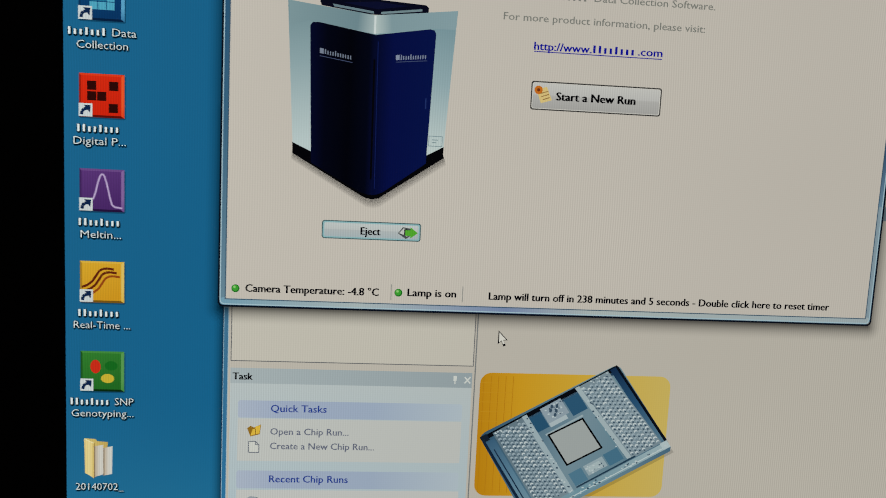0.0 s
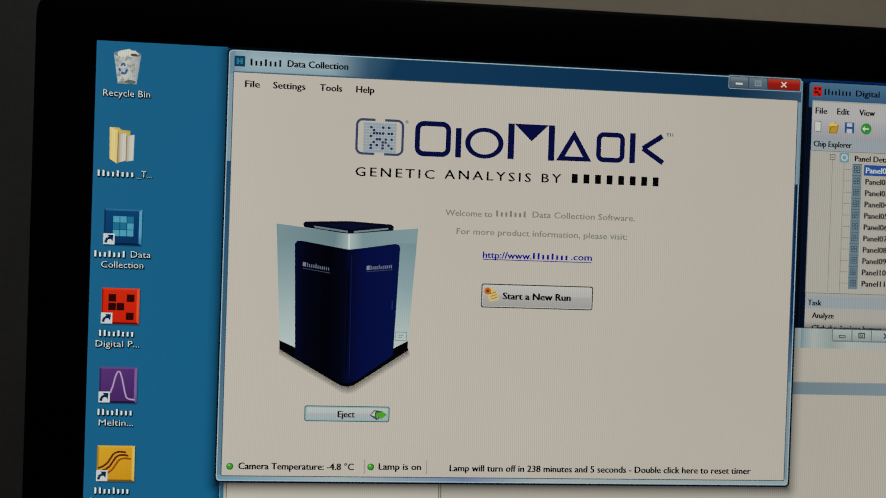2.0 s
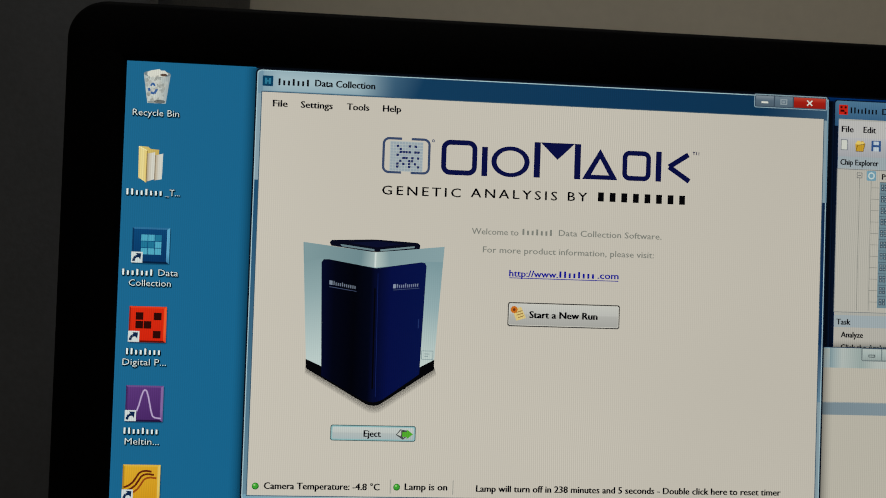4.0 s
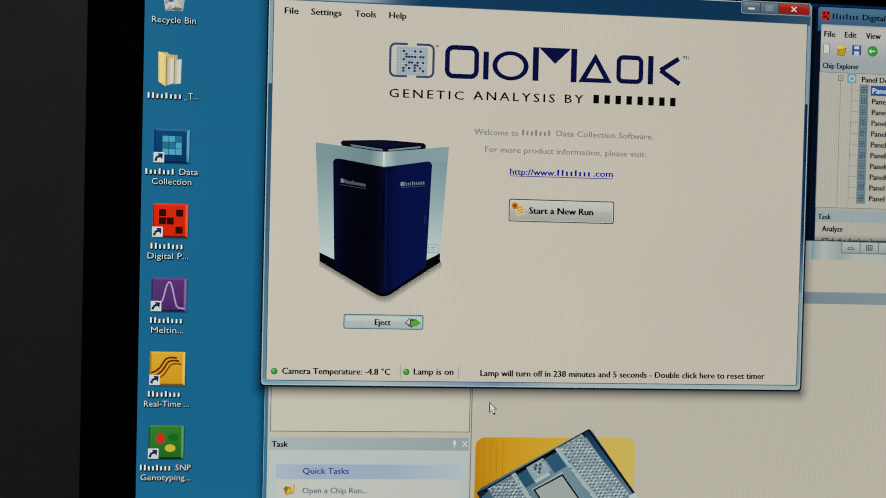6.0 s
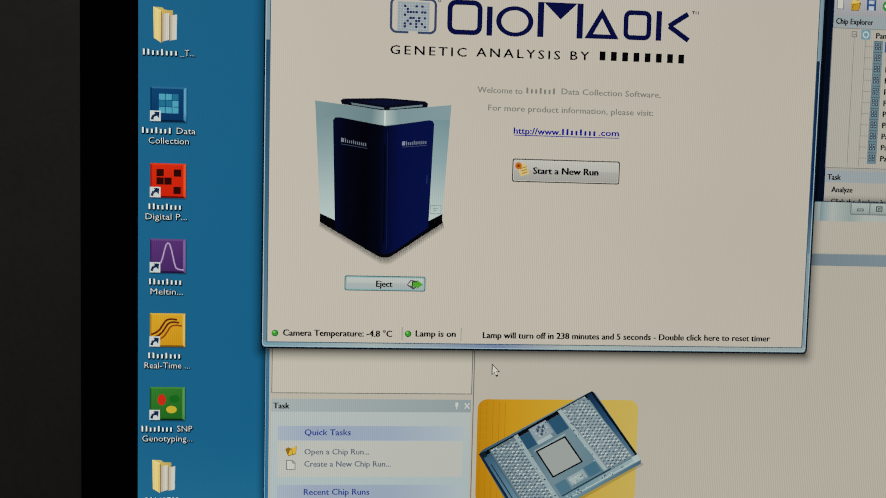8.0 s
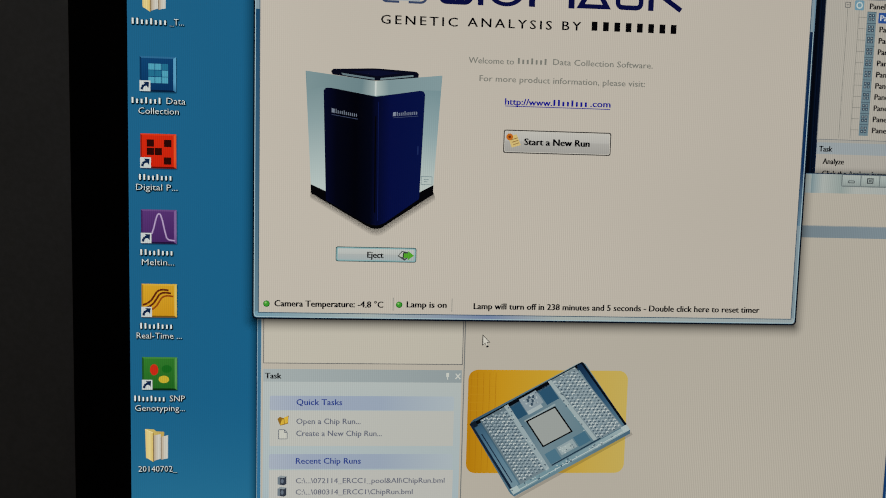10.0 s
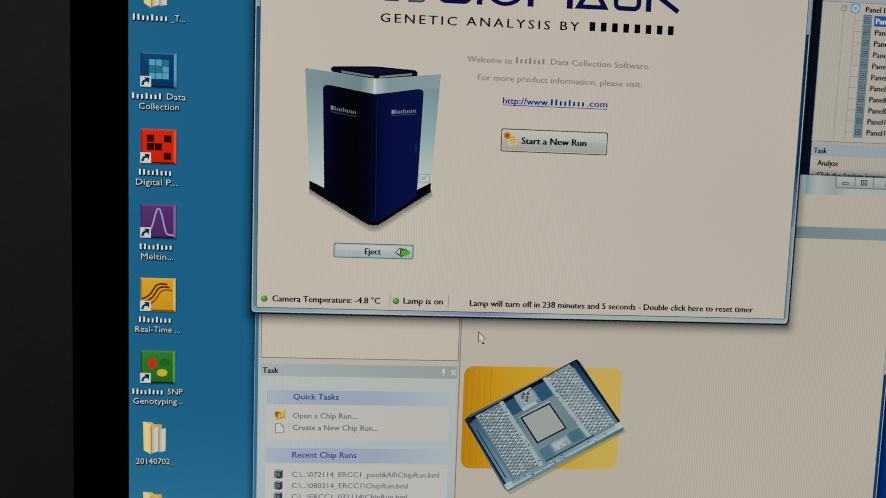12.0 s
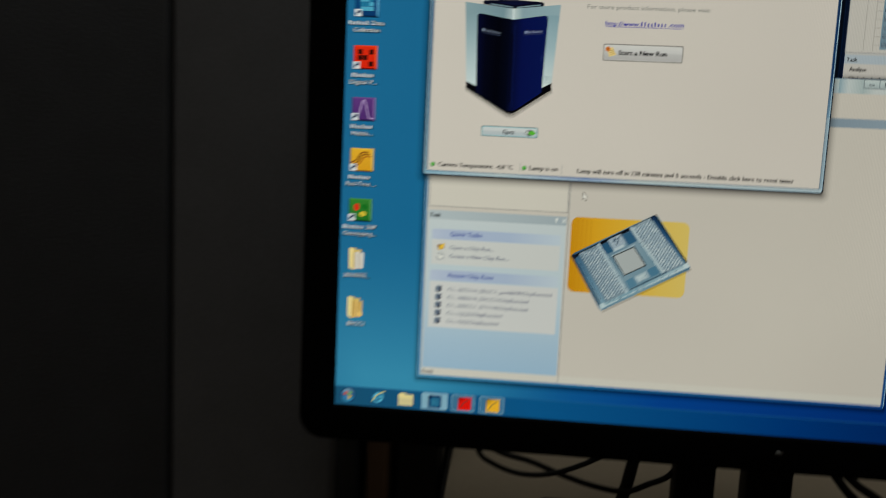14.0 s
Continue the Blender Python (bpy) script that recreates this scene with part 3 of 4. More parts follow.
# ---- program windows ----
def caption_buttons(win, layer, u0, v0, u1, v1, splits, active):
    cells = [u0] + list(splits) + [u1]
    looks = (((92, 108, 124), (140, 150, 160)), ((96, 114, 130), (120, 134, 146)), ((168, 30, 20), (196, 72, 54))) if active else (((176, 186, 184), (188, 194, 190)),) * 3
    for i in range(3):
        a, b = cells[i], cells[i + 1]
        lo, hi = looks[i]
        cu, cv = (a + b) / 2, (v0 + v1) / 2
        ink = lit((225, 222, 214)) if active and i != 1 else lit((150, 160, 168)) if active else lit((70, 76, 80))
        if i == 0:
            g = rect(cu - 5, cv + 0.5, cu + 5, cv + 3.2) if active else frame_of(cu - 5, cv, cu + 5, cv + 4, 1.1, 1)
        elif i == 1:
            g = frame_of(cu - 5, cv - 4, cu + 5, cv + 4, 1.6) + (frame_of(cu - 2, cv - 1.5, cu + 2, cv + 1.5, 1))
        else:
            g = stroke([(cu - 3.8, cv - 3.6), (cu + 3.8, cv + 3.6)], 1.9) + stroke([(cu - 3.8, cv + 3.6), (cu + 3.8, cv - 3.6)], 1.9)
        name = ("minimise_button", "maximise_button", "close_button")[i]
        flat(name, layer, [(rect(a, v0, b, v1), fade((a, v0), (a, v1), ((0, hi), (0.45, lo), (1, tuple(int(x * 0.9) for x in lo))))), (frame_of(a, v0, b, v1, 0.8), lit((60, 74, 90) if active else (120, 130, 132)), 0.3), (g, ink, 0.6)], win)


def window(layer, shapes, label):
    win = flat("program_window", layer, shapes[:1], mon, label)
    for polys, m, sub in shapes[1:]:
        ring = len(polys) > 4
        for q in [polys] if ring else [[p] for p in polys]:
            flat("window_edge", layer, [(q, m, sub)], win)
    return win


# window at the upper right, hindmost
w3 = window(6, [(rrect(974, 3, 1700, 660, 5), fade((974, 3), (974, 660), ((0, (84, 122, 152)), (0.05, (52, 92, 130)), (0.12, (20, 48, 88)), (0.5, (16, 44, 88)), (1, (14, 46, 96))))),
                                (frame_of(974, 3, 1700, 660, 1.4, 5), lit((6, 14, 30)), 0.2), (rect(975, 40, 980.4, 650), lit((6, 17, 38)), 0.1)], "analysis program window with a tree list of panels")
flat("client_area", 6.5, [(rect(981, 30, 1693, 653), lit((180, 176, 170)))], w3)
soft_shadow("window_shadow", 5, 974, 3, 1700, 660, w3)
flat("title", 7, [(rect(981, 10, 994, 24), lit((206, 34, 20))), (rect(983, 12, 986, 15) + rect(989, 12, 992, 15) + rect(983, 17, 989, 20) + rect(989, 20, 992, 23), lit((60, 8, 6)), 0.1), (mark(998, 1040, 21.5, 8, 8.5, (0, 1, 4)), INK, 0.2), (words("Digital", 1045, 1080, 21.5, 8.5), INK, 0.2)], w3)
flat("menu_bar", 7, [(rect(981, 32, 1693, 56), lit((196, 191, 190))), (words("File", 986, 1003, 48.4, 8.6), INK, 0.2), (words("Edit", 1018, 1036, 48.4, 8.6), INK, 0.2), (words("View", 1051, 1074, 48.4, 8.6), INK, 0.2)], w3)
tool = [(rect(981, 56, 1693, 83), fade((981, 56), (981, 83), ((0, (192, 188, 192)), (1, (172, 170, 176))))),
        ([[(985, 59), (992, 59), (995, 62), (995, 74), (985, 74)]], lit((216, 214, 206)), 0.2), (frame_of(985, 59, 995, 74, 0.8), lit((110, 115, 125)), 0.4),
        ([[(1006, 64), (1017, 60), (1021, 64), (1018, 75), (1007, 75)]], lit((204, 156, 44)), 0.2), ([[(1006, 65), (1009, 60), (1013, 60), (1014, 62), (1019, 61), (1018, 66)]], lit((236, 204, 110)), 0.3), (stroke([(1007, 75), (1009.6, 66.4), (1020.4, 64.4), (1018, 75), (1007, 75)], 0.8), lit((116, 84, 24)), 0.4),
        (rect(1030, 59, 1044, 74), lit((50, 84, 140)), 0.2), (rect(1033, 60, 1041, 65) + rect(1033, 68, 1041, 74), lit((196, 204, 214)), 0.4),
        (disc(1062, 67, 8), lit((60, 150, 60)), 0.2), (stroke([(1066, 67), (1058, 67)], 2) + [[(1056, 67), (1060, 63), (1060, 71)]], lit((220, 230, 215)), 0.4)]
flat("toolbar", 7, tool, w3)
flat("panel_header", 7, [(rect(981, 83, 1300, 100), lit((166, 174, 180))), (words("Chip Explorer", 985, 1041, 95, 8), INK, 0.2)], w3)
tree = flat("tree_list", 7, [(rect(981, 101, 1300, 303), lit((190, 183, 174))), (frame_of(980, 100.5, 1300, 303, 0.8), lit((120, 124, 128)), 0.2),
                             (stroke([(1013.6, 113), (1013.6, 300)], 0.7) + stroke([(1031, 116), (1031, 300)], 0.7), lit((140, 138, 132)), 0.2),
                             (frame_of(1009.5, 105, 1017.5, 113, 0.9) + rect(1011.5, 108.6, 1015.5, 109.6), DIM, 0.3),
                             (rrect(1024, 102, 1038, 116, 2), lit((120, 160, 180)), 0.3), (oval_ring(1026, 104, 1036, 114, 2), lit((200, 210, 210)), 0.5),
                             (words("Panel Details", 1047, 1106, 113.7, 8), INK, 0.3)], w3)
row_tile = lit((116, 140, 152))
for n in range(1, 12):
    b = 129.8 + 16.16 * (n - 1)
    sh = [(stroke([(1031, b - 4), (1043, b - 4)], 0.7), lit((140, 138, 132)), 0), (rect(1043.6, b - 12, 1057.6, b + 4.16), row_tile, 0.1), (rect(1043.6, b - 12.4, 1057.6, b - 11.6), lit((66, 84, 98)), 0.2),
          ([rect(1046 + 5 * i, b - 9 + 5 * j, 1050 + 5 * i, b - 5 + 5 * j)[0] for i in range(2) for j in range(2)], lit((50, 66, 84)), 0.3),
          ([rect(1047.2 + 5 * i, b - 7.8 + 5 * j, 1048.8 + 5 * i, b - 6.2 + 5 * j)[0] for i in range(2) for j in range(2)], lit((180, 190, 194)), 0.5)]
    if n == 1:
        sh.append((rect(1061, b - 11.5, 1126, b + 3.5), lit((44, 84, 158)), 0.3))
    sh.append((words("Panel%02d: S%02d" % (n, n), 1064, 1122, b, 8), lit((214, 218, 222)) if n == 1 else INK, 0.5))
    flat("tree_entry", 8, sh, w3)
flat("task_panel", 7, [(rect(981, 307, 1300, 324), lit((166, 174, 180))), (rect(981, 324, 1300, 653), lit((188, 181, 173)), 0.1), (words("Task", 985, 1005, 320.3, 8), INK, 0.2),
                       (words("Analyze", 992, 1024, 338.3, 8), INK, 0.2), (words("Click the Analyze button.", 992, 1098, 356, 8), INK, 0.2)], w3)
fields = [(rect(1300, 83, 1693, 653), lit((192, 187, 180)), 0)]
for v, s, framed in ((488, "ot", 0), (517, "ed:", 0), (546, "0.8", 1), (573, "Com", 1), (600, "Auto", 1)):
    if framed:
        fields.append((rect(1133, v - 14, 1230, v + 6), lit((204, 198, 188)), 0.2))
        fields.append((frame_of(1133, v - 14, 1230, v + 6, 0.9), lit((110, 114, 118)), 0.4))
    fields.append((words(s, 1136, 1136 + 6.4 * len(s), v, 8), INK, 0.6))
fields.append((rect(1128, 628, 1690, 629), DIM, 0.4))
flat("settings_fields", 8, fields[1:], w3)

# large window in the middle layer
w2 = window(11, [(rrect(174, 352, 1131, 1009, 6), fade((174, 352), (174, 1009), ((0, (186, 194, 190)), (0.05, (176, 190, 196)), (0.5, (110, 150, 180)), (1, (84, 136, 170))))),
                                 (frame_of(174, 352, 1131, 1009, 1.0, 6), lit((28, 50, 80)), 0.2),
                                 (frame_of(175, 353, 1130, 1008, 1.2, 6), lit((165, 195, 208)), 0.3)], "large analysis program window with task pane and chip picture")
flat("client_area", 11.5, [(rect(181, 381, 1124, 1002), WHITE2)], w2)
for q, m, sub in ((rect(175.6, 580, 180.2, 1003), fade((175, 580), (175, 1003), ((0, (70, 116, 146)), (0.5, (48, 114, 158)), (1, (60, 128, 168)))), 0),
                  (rect(180.2, 400, 181, 1002), lit((170, 186, 194)), 0.2), (rect(1124.6, 382, 1129, 652), lit((188, 188, 182)), 0),
                  (rect(1124.6, 652, 1129, 1003), fade((1124, 652), (1124, 1003), ((0, (14, 52, 104)), (1, (22, 70, 130)))), 0), (rect(1124, 381, 1124.8, 1002), lit((84, 92, 102)), 0.2),
                  (rect(176, 1002.4, 1129, 1008), fade((176, 1005), (1129, 1005), ((0, (72, 138, 172)), (0.4, (28, 98, 150)), (1, (12, 62, 132)))), 0.1)):
    flat("window_edge", 11.7, [(q, m, sub)], w2)
soft_shadow("window_shadow", 10, 174, 352, 1131, 1009, w2)
flat("title_bar", 12, [(rect(976, 353, 1130, 381), fade((976, 353), (1130, 353), ((0, (140, 162, 170)), (0.12, (186, 191, 188)), (0.3, (160, 172, 170)), (0.45, (188, 191, 187)), (1, (180, 187, 187))))),
                       (frame_of(1022, 350, 1127, 371, 0.9, 3), lit((120, 128, 130)), 0.2)], w2)
caption_buttons(w2, 12.5, 1023, 353, 1126, 370, (1052, 1081), False)
flat("header_band", 12, [(rect(960, 430, 1121, 447), fade((960, 430), (1121, 430), ((0, (126, 140, 150)), (1, (140, 154, 164))))), (rrect(1108, 433, 1118, 444, 2), lit((170, 190, 205)), 0.3), (rect(960, 429, 1121, 429.8), lit((150, 156, 160)), 0.3)], w2)
flat("list_pane", 12, [(rect(184, 400, 469, 643), lit((203, 195, 182))), (frame_of(183.5, 400, 469, 643, 1.0), DIM, 0.2), (rect(470.6, 400, 472, 1000), lit((120, 122, 122)), 0.2)], w2)
flat("task_header", 12, [(rect(183.5, 651, 468, 669.5), fade((183, 660), (468, 660), ((0, (174, 182, 184)), (1, (156, 166, 170))))), (words("Task", 186.5, 209, 665, 8.2), INK, 0.2),
                         (stroke([(459, 656), (466, 664)], 1.7) + stroke([(459, 664), (466, 656)], 1.7) + rect(445.5, 655, 449.5, 661) + rect(446.8, 661, 448.2, 665), lit((214, 214, 208)), 0.2)], w2)
pane = flat("task_pane", 12, [(rect(183.5, 669.5, 468, 986), fade((183, 669), (183, 986), ((0, (190, 196, 196)), (0.5, (180, 194, 200)), (0.8, (160, 182, 198)), (1, (150, 176, 196)))))], w2)
BAND = fade((193, 700), (458, 700), ((0, (176, 184, 200)), (0.2, (164, 174, 196)), (0.6, (164, 176, 196)), (1, (184, 194, 202))))
BLUEINK = lit((36, 60, 142))
flat("quick_task_panel", 12.6, [(rrect(193, 690, 458, 711, 3), BAND), (rect(193, 712, 458, 764), lit((198, 197, 192))), (words("Quick Tasks", 231, 296, 703.5, 8.6, 0.016), BLUEINK, 0.2),
                           ([[(204, 724), (208, 721), (212, 723), (220, 719), (219, 731), (208, 734)]], lit((150, 108, 30)), 0.2), ([[(208, 733), (210.4, 725), (213, 724.4), (214, 721.6), (219.4, 720), (218.4, 730)]], lit((226, 184, 66)), 0.4), (stroke([(213.4, 724.4), (214, 732)], 0.8), lit((130, 92, 26)), 0.5),
                           (words("Open a Chip Run...", 231, 323, 731.4, 8, 0.014), lit((100, 104, 122)), 0.2), ([[(206, 740), (214, 740), (218, 744), (218, 753.5), (206, 753.5)]], lit((210, 208, 200)), 0.2),
                           (stroke([(206, 740), (214, 740), (218, 744), (218, 753.5), (206, 753.5), (206, 740)], 0.9) + stroke([(214, 740), (214, 744), (218, 744)], 0.8), lit((90, 96, 110)), 0.3), (words("Create a New Chip Run...", 231, 354, 749.2, 8, 0.014), lit((100, 104, 122)), 0.2)], w2)
flat("recent_run_panel", 12.6, [(rrect(192.5, 776, 458, 798, 3), BAND), (rect(192.5, 800, 459, 898), lit((200, 198, 194))), (words("Recent Chip Runs", 231, 324, 790.4, 8.6, 0.016), BLUEINK, 0.2)], w2)
for i, (s, u1) in enumerate((("C:\\...\\072114_ERCC1_pool&All\\ChipRun.bml", 447), ("C:\\...\\080314_ERCC1\\ChipRun.bml", 400.5), ("C:\\...\\ERCC1_071114\\ChipRun.bml", 400), ("C:\\...\\QQ2\\ChipRun.bml", 347), ("C:\\...\\QQ\\ChipRun.bml", 340))):
    b = 819.5 + 16.9 * i
    flat("recent_run", 12.9, [(words(s, 231, u1, b, 7.6, 0.012), lit((108, 110, 126)), 0), ([[(205, b - 9), (209, b - 11.6), (217.6, b - 10.4), (217.6, b + 1), (214, b + 3), (205, b + 1.6)]], lit((52, 58, 72)), 0), ([[(205, b - 9), (209, b - 11.6), (217.6, b - 10.4), (214, b - 8)]], lit((150, 158, 164)), 0.2), ([[(205, b - 9), (208.6, b - 8.6), (208.6, b + 2), (205, b + 1.6)]], lit((116, 128, 140)), 0.2), (disc(211.6, b - 3.4, 2.2, 3.4, 10), lit((104, 114, 130)), 0.3)], w2)
flat("status_bar", 12, [(rect(181, 986, 1124, 1002), lit((200, 194, 182))), (words("Ready", 184, 208, 998.5, 8), DIM, 0.2)], w2)

# chip picture
yl = fade((478, 720), (715, 700), ((0, (196, 134, 16)), (0.22, (212, 156, 32)), (0.5, (214, 168, 52)), (0.75, (214, 180, 84)), (1, (212, 184, 98))))
flat("chip_picture", 13, [(rrect(478, 650, 715, 805, 14), yl), ([rect(482 + 9 * i, 654, 482.8 + 9 * i, 801)[0] for i in range(5)], lit((188, 126, 18)), 0.2),
                                ([rect(480, 662 + 12 * i, 520, 662.7 + 12 * i)[0] for i in range(5)], lit((204, 146, 30)), 0.25)], w2, "picture of a grey-blue chip on a yellow field")
T, R, B, L = (646, 638), (722, 739), (550, 838), (482.5, 733)


def on_chip(a, b):
    """A place on the pictured chip; a along its long side, b across it."""
    return tuple((1 - b) * ((1 - a) * L[i] + a * T[i]) + b * ((1 - a) * B[i] + a * R[i]) for i in (0, 1))


def quad(a0, b0, a1, b1):
    return [[on_chip(a0, b0), on_chip(a1, b0), on_chip(a1, b1), on_chip(a0, b1)]]


def lean_quad(a0, b0, a1, b1, k=0.04):
    """A patch of the chip whose ends drift along the chip by k from edge to edge."""
    return [[on_chip(a0 + k * b0, b0), on_chip(a1 + k * b0, b0), on_chip(a1 + k * b1, b1), on_chip(a0 + k * b1, b1)]]


side = fade(L, R, ((0, (92, 112, 124)), (0.35, (120, 138, 148)), (0.7, (136, 152, 160)), (1, (122, 140, 150))))
body = fade(L, R, ((0, (52, 84, 108)), (0.3, (86, 120, 140)), (0.6, (116, 146, 158)), (1, (76, 108, 130))))
chip = [(move([[T, (T[0] + 4, T[1] + 1), (R[0] + 3, R[1] + 4), (B[0] + 2, B[1] + 4), B, R]], 1.5, 3.5), veil((40, 36, 24), 0.3), 0),
        ([[(T[0] - 6, T[1] + 1), (T[0] - 1, T[1]), (T[0] + 4, T[1] + 2), R, (R[0], R[1] + 6), (B[0] + 1, B[1] + 3), (B[0] - 5, B[1] - 2), L, (L[0] + 1, L[1] - 5), (L[0] + 5, L[1] - 9)]], body, 0.2),
        (quad(0.01, -0.012, 1.0, 0.034), lit((6, 9, 16)), 0.4), (quad(0.0, -0.02, 0.05, 0.05), lit((20, 30, 44)), 0.45), (quad(0.3, 0.035, 1.0, 0.062), lit((34, 62, 88)), 0.4),
        (quad(0.945, 0.0, 1.0, 0.9), fade(on_chip(0.95, 0), on_chip(0.98, 0.9), ((0, (20, 44, 76)), (0.5, (44, 84, 118)), (1, (92, 126, 146)))), 0.42), (quad(0.985, 0.0, 1.003, 0.92), lit((8, 14, 26)), 0.5),
        (quad(0.0, 0.02, 0.018, 0.94), lit((20, 38, 60)), 0.5), (quad(0.018, 0.06, 0.075, 0.92), fade(on_chip(0.03, 0.05), on_chip(0.03, 0.95), ((0, (60, 96, 124)), (0.5, (96, 132, 154)), (1, (124, 152, 166)))), 0.45), (quad(0.036, 0.16, 0.044, 0.86), lit((24, 44, 68)), 0.5),
        (quad(0.32, 0.04, 0.7, 0.93), fade(on_chip(0.3, 0.1), on_chip(0.7, 0.9), ((0, (84, 116, 136)), (0.5, (122, 146, 158)), (1, (106, 136, 150)))), 0.4),
        (quad(0.33, 0.05, 0.42, 0.22), lit((42, 84, 114)), 0.45), (quad(0.585, 0.05, 0.69, 0.24), lit((46, 88, 118)), 0.45), (quad(0.36, 0.75, 0.45, 0.9), lit((84, 124, 146)), 0.45), (quad(0.61, 0.74, 0.71, 0.88), lit((74, 116, 140)), 0.45),
        (lean_quad(0.085, 0.005, 0.315, 0.94, 0.0), side, 0.5), (lean_quad(0.705, 0.0, 0.93, 0.92), side, 0.5),
        (quad(0.3, 0.0, 0.335, 0.95), lit((164, 180, 186)), 0.55), (lean_quad(0.69, -0.005, 0.72, 0.9), lit((170, 184, 188)), 0.55),
        (quad(0.425, 0.015, 0.575, 0.19), lit((150, 164, 174)), 0.6), (quad(0.425, 0.19, 0.55, 0.235), lit((178, 190, 194)), 0.6), (quad(0.465, 0.75, 0.6, 0.865), lit((158, 174, 180)), 0.6), (quad(0.48, 0.775, 0.57, 0.84), lit((176, 190, 192)), 0.65),
        (quad(0.37, 0.27, 0.64, 0.29), lit((160, 176, 182)), 0.6),
        (quad(0.0, 0.93, 1.0, 1.0), fade(B, R, ((0, (140, 166, 174)), (0.4, (116, 150, 164)), (1, (168, 186, 190)))), 0.55), (quad(0.36, 0.905, 0.78, 0.922), lit((34, 60, 80)), 0.6), (quad(0.02, 0.975, 1.0, 0.985), lit((196, 208, 208)), 0.65),
        (quad(0.95, 0.92, 1.0, 1.0), lit((186, 200, 202)), 0.66), (quad(0.0, 0.92, 0.06, 1.0), lit((182, 198, 200)), 0.66)]
rnd = random.Random(4)
wells, rims, pale_rims, deep, specks, pits = [], [], [], [], [], []
for a0, a1, k in ((0.095, 0.3, 0.0), (0.725, 0.925, 0.04)):
    for i in range(8):
        for j in range(19):
            b = 0.045 + 0.86 * (j + 0.3 + 0.45 * (i % 2)) / 19
            u, v = on_chip(a0 + (a1 - a0) * (i + 0.5) / 8 + k * b + rnd.uniform(-0.002, 0.002), b)
            r = 2.1 + rnd.uniform(-0.25, 0.25)
            (pale_rims if rnd.random() < 0.3 + 0.4 * b else rims).append(disc(u - 0.5, v - 0.6, r * 1.12, r * 0.92, 8)[0])
            wells.append(disc(u + 0.3, v + 0.3, r * 0.78, r * 0.6, 8)[0])
            if rnd.random() < 0.85:
                deep.append(disc(u + 0.8, v + 1.0, r * 0.62, r * 0.42, 6)[0])
for a0, a1, b0, b1, n in ((0.43, 0.57, 0.03, 0.18, 22), (0.47, 0.595, 0.76, 0.86, 14), (0.0, 0.98, 0.94, 0.99, 46), (0.3, 0.335, 0.03, 0.94, 22), (0.7, 0.75, 0.03, 0.88, 22), (0.09, 0.3, 0.005, 0.05, 12), (0.72, 0.92, 0.005, 0.05, 12)):
    for i in range(n):
        u, v = on_chip(rnd.uniform(a0, a1), rnd.uniform(b0, b1))
        (pits if rnd.random() < 0.4 else specks).append(disc(u, v, rnd.uniform(0.7, 1.8), rnd.uniform(0.6, 1.3), 6)[0])
for da, db in ((-0.02, -0.02), (0.01, 0.01), (0.03, -0.03), (-0.01, 0.04), (0.0, -0.05)):
    u, v = on_chip(0.5 + da, 0.1 + db)
    pits.append(disc(u, v, 2.0, 2.6, 7)[0])
chip += [(rims, lit((164, 178, 186)), 0.7), (pale_rims, lit((204, 211, 212)), 0.7), (wells, lit((124, 144, 156)), 0.8), (deep, lit((54, 74, 92)), 0.9), (specks, lit((194, 204, 206)), 0.95), (pits, lit((60, 80, 98)), 1.0)]
flat("chip_body", 14, chip, w2, "grey-blue translucent chip with fine rows of wells")
SQ = [(607.5, 703.6), (635.5, 742), (591.5, 766), (564.5, 726.3)]
cx, cy = sum(p[0] for p in SQ) / 4, sum(p[1] for p in SQ) / 4
flat("chip_window", 15.2, [([SQ], BLACK), ([[(cx + (u - cx) * 0.91, cy + (v - cy) * 0.91) for u, v in SQ]], lit((168, 172, 170)), 0.2)], w2, "grey square window with black outline")

# front window
w1 = window(17, [(rrect(169, 1.5, 965, 577, 6), fade((169, 0), (965, 300), ((0, (120, 148, 166)), (0.13, (96, 132, 156)), (0.25, (20, 60, 94)), (0.6, (16, 54, 88)), (0.78, (17, 54, 86)), (0.9, (60, 90, 116)), (1, (70, 104, 130))))),
                                 (rect(169.5, 34, 177.5, 250) + rect(957.5, 34, 964.5, 150), lit((140, 160, 172)), 0.1), (rect(169.5, 150, 177, 571), fade((169, 150), (169, 571), ((0, (30, 76, 112)), (0.5, (62, 102, 130)), (1, (108, 138, 154)))), 0.15),
                                 (rect(958, 150, 964.5, 430), fade((958, 150), (958, 430), ((0, (16, 40, 74)), (0.7, (14, 50, 96)), (1, (110, 140, 160)))), 0.15), (rect(958, 430, 964.5, 571), lit((140, 158, 168)), 0.15),
                                 (rrect(170, 568, 964, 576.5, 4), fade((170, 570), (964, 570), ((0, (120, 160, 180)), (0.2, (176, 186, 186)), (0.42, (124, 140, 176)), (0.55, (178, 186, 184)), (1, (166, 178, 182)))), 0.2),
                                 (frame_of(167.8, 0.6, 966.8, 578.9, 2.0, 6), lit((8, 14, 26)), 0.3), (frame_of(169.8, 2.3, 964.3, 576.2, 1.2, 6), lit((172, 196, 206)), 0.35),
                                 (frame_of(175.8, 31, 959.2, 570.2, 1.0), lit((60, 84, 104)), 0.4)], "data collection program window with a blue title bar")
flat("client_area", 17.6, [(rect(177, 32, 958, 569), WHITE)], w1)
soft_shadow("window_shadow", 16, 169, 1.5, 965, 577, w1, 20, 5)
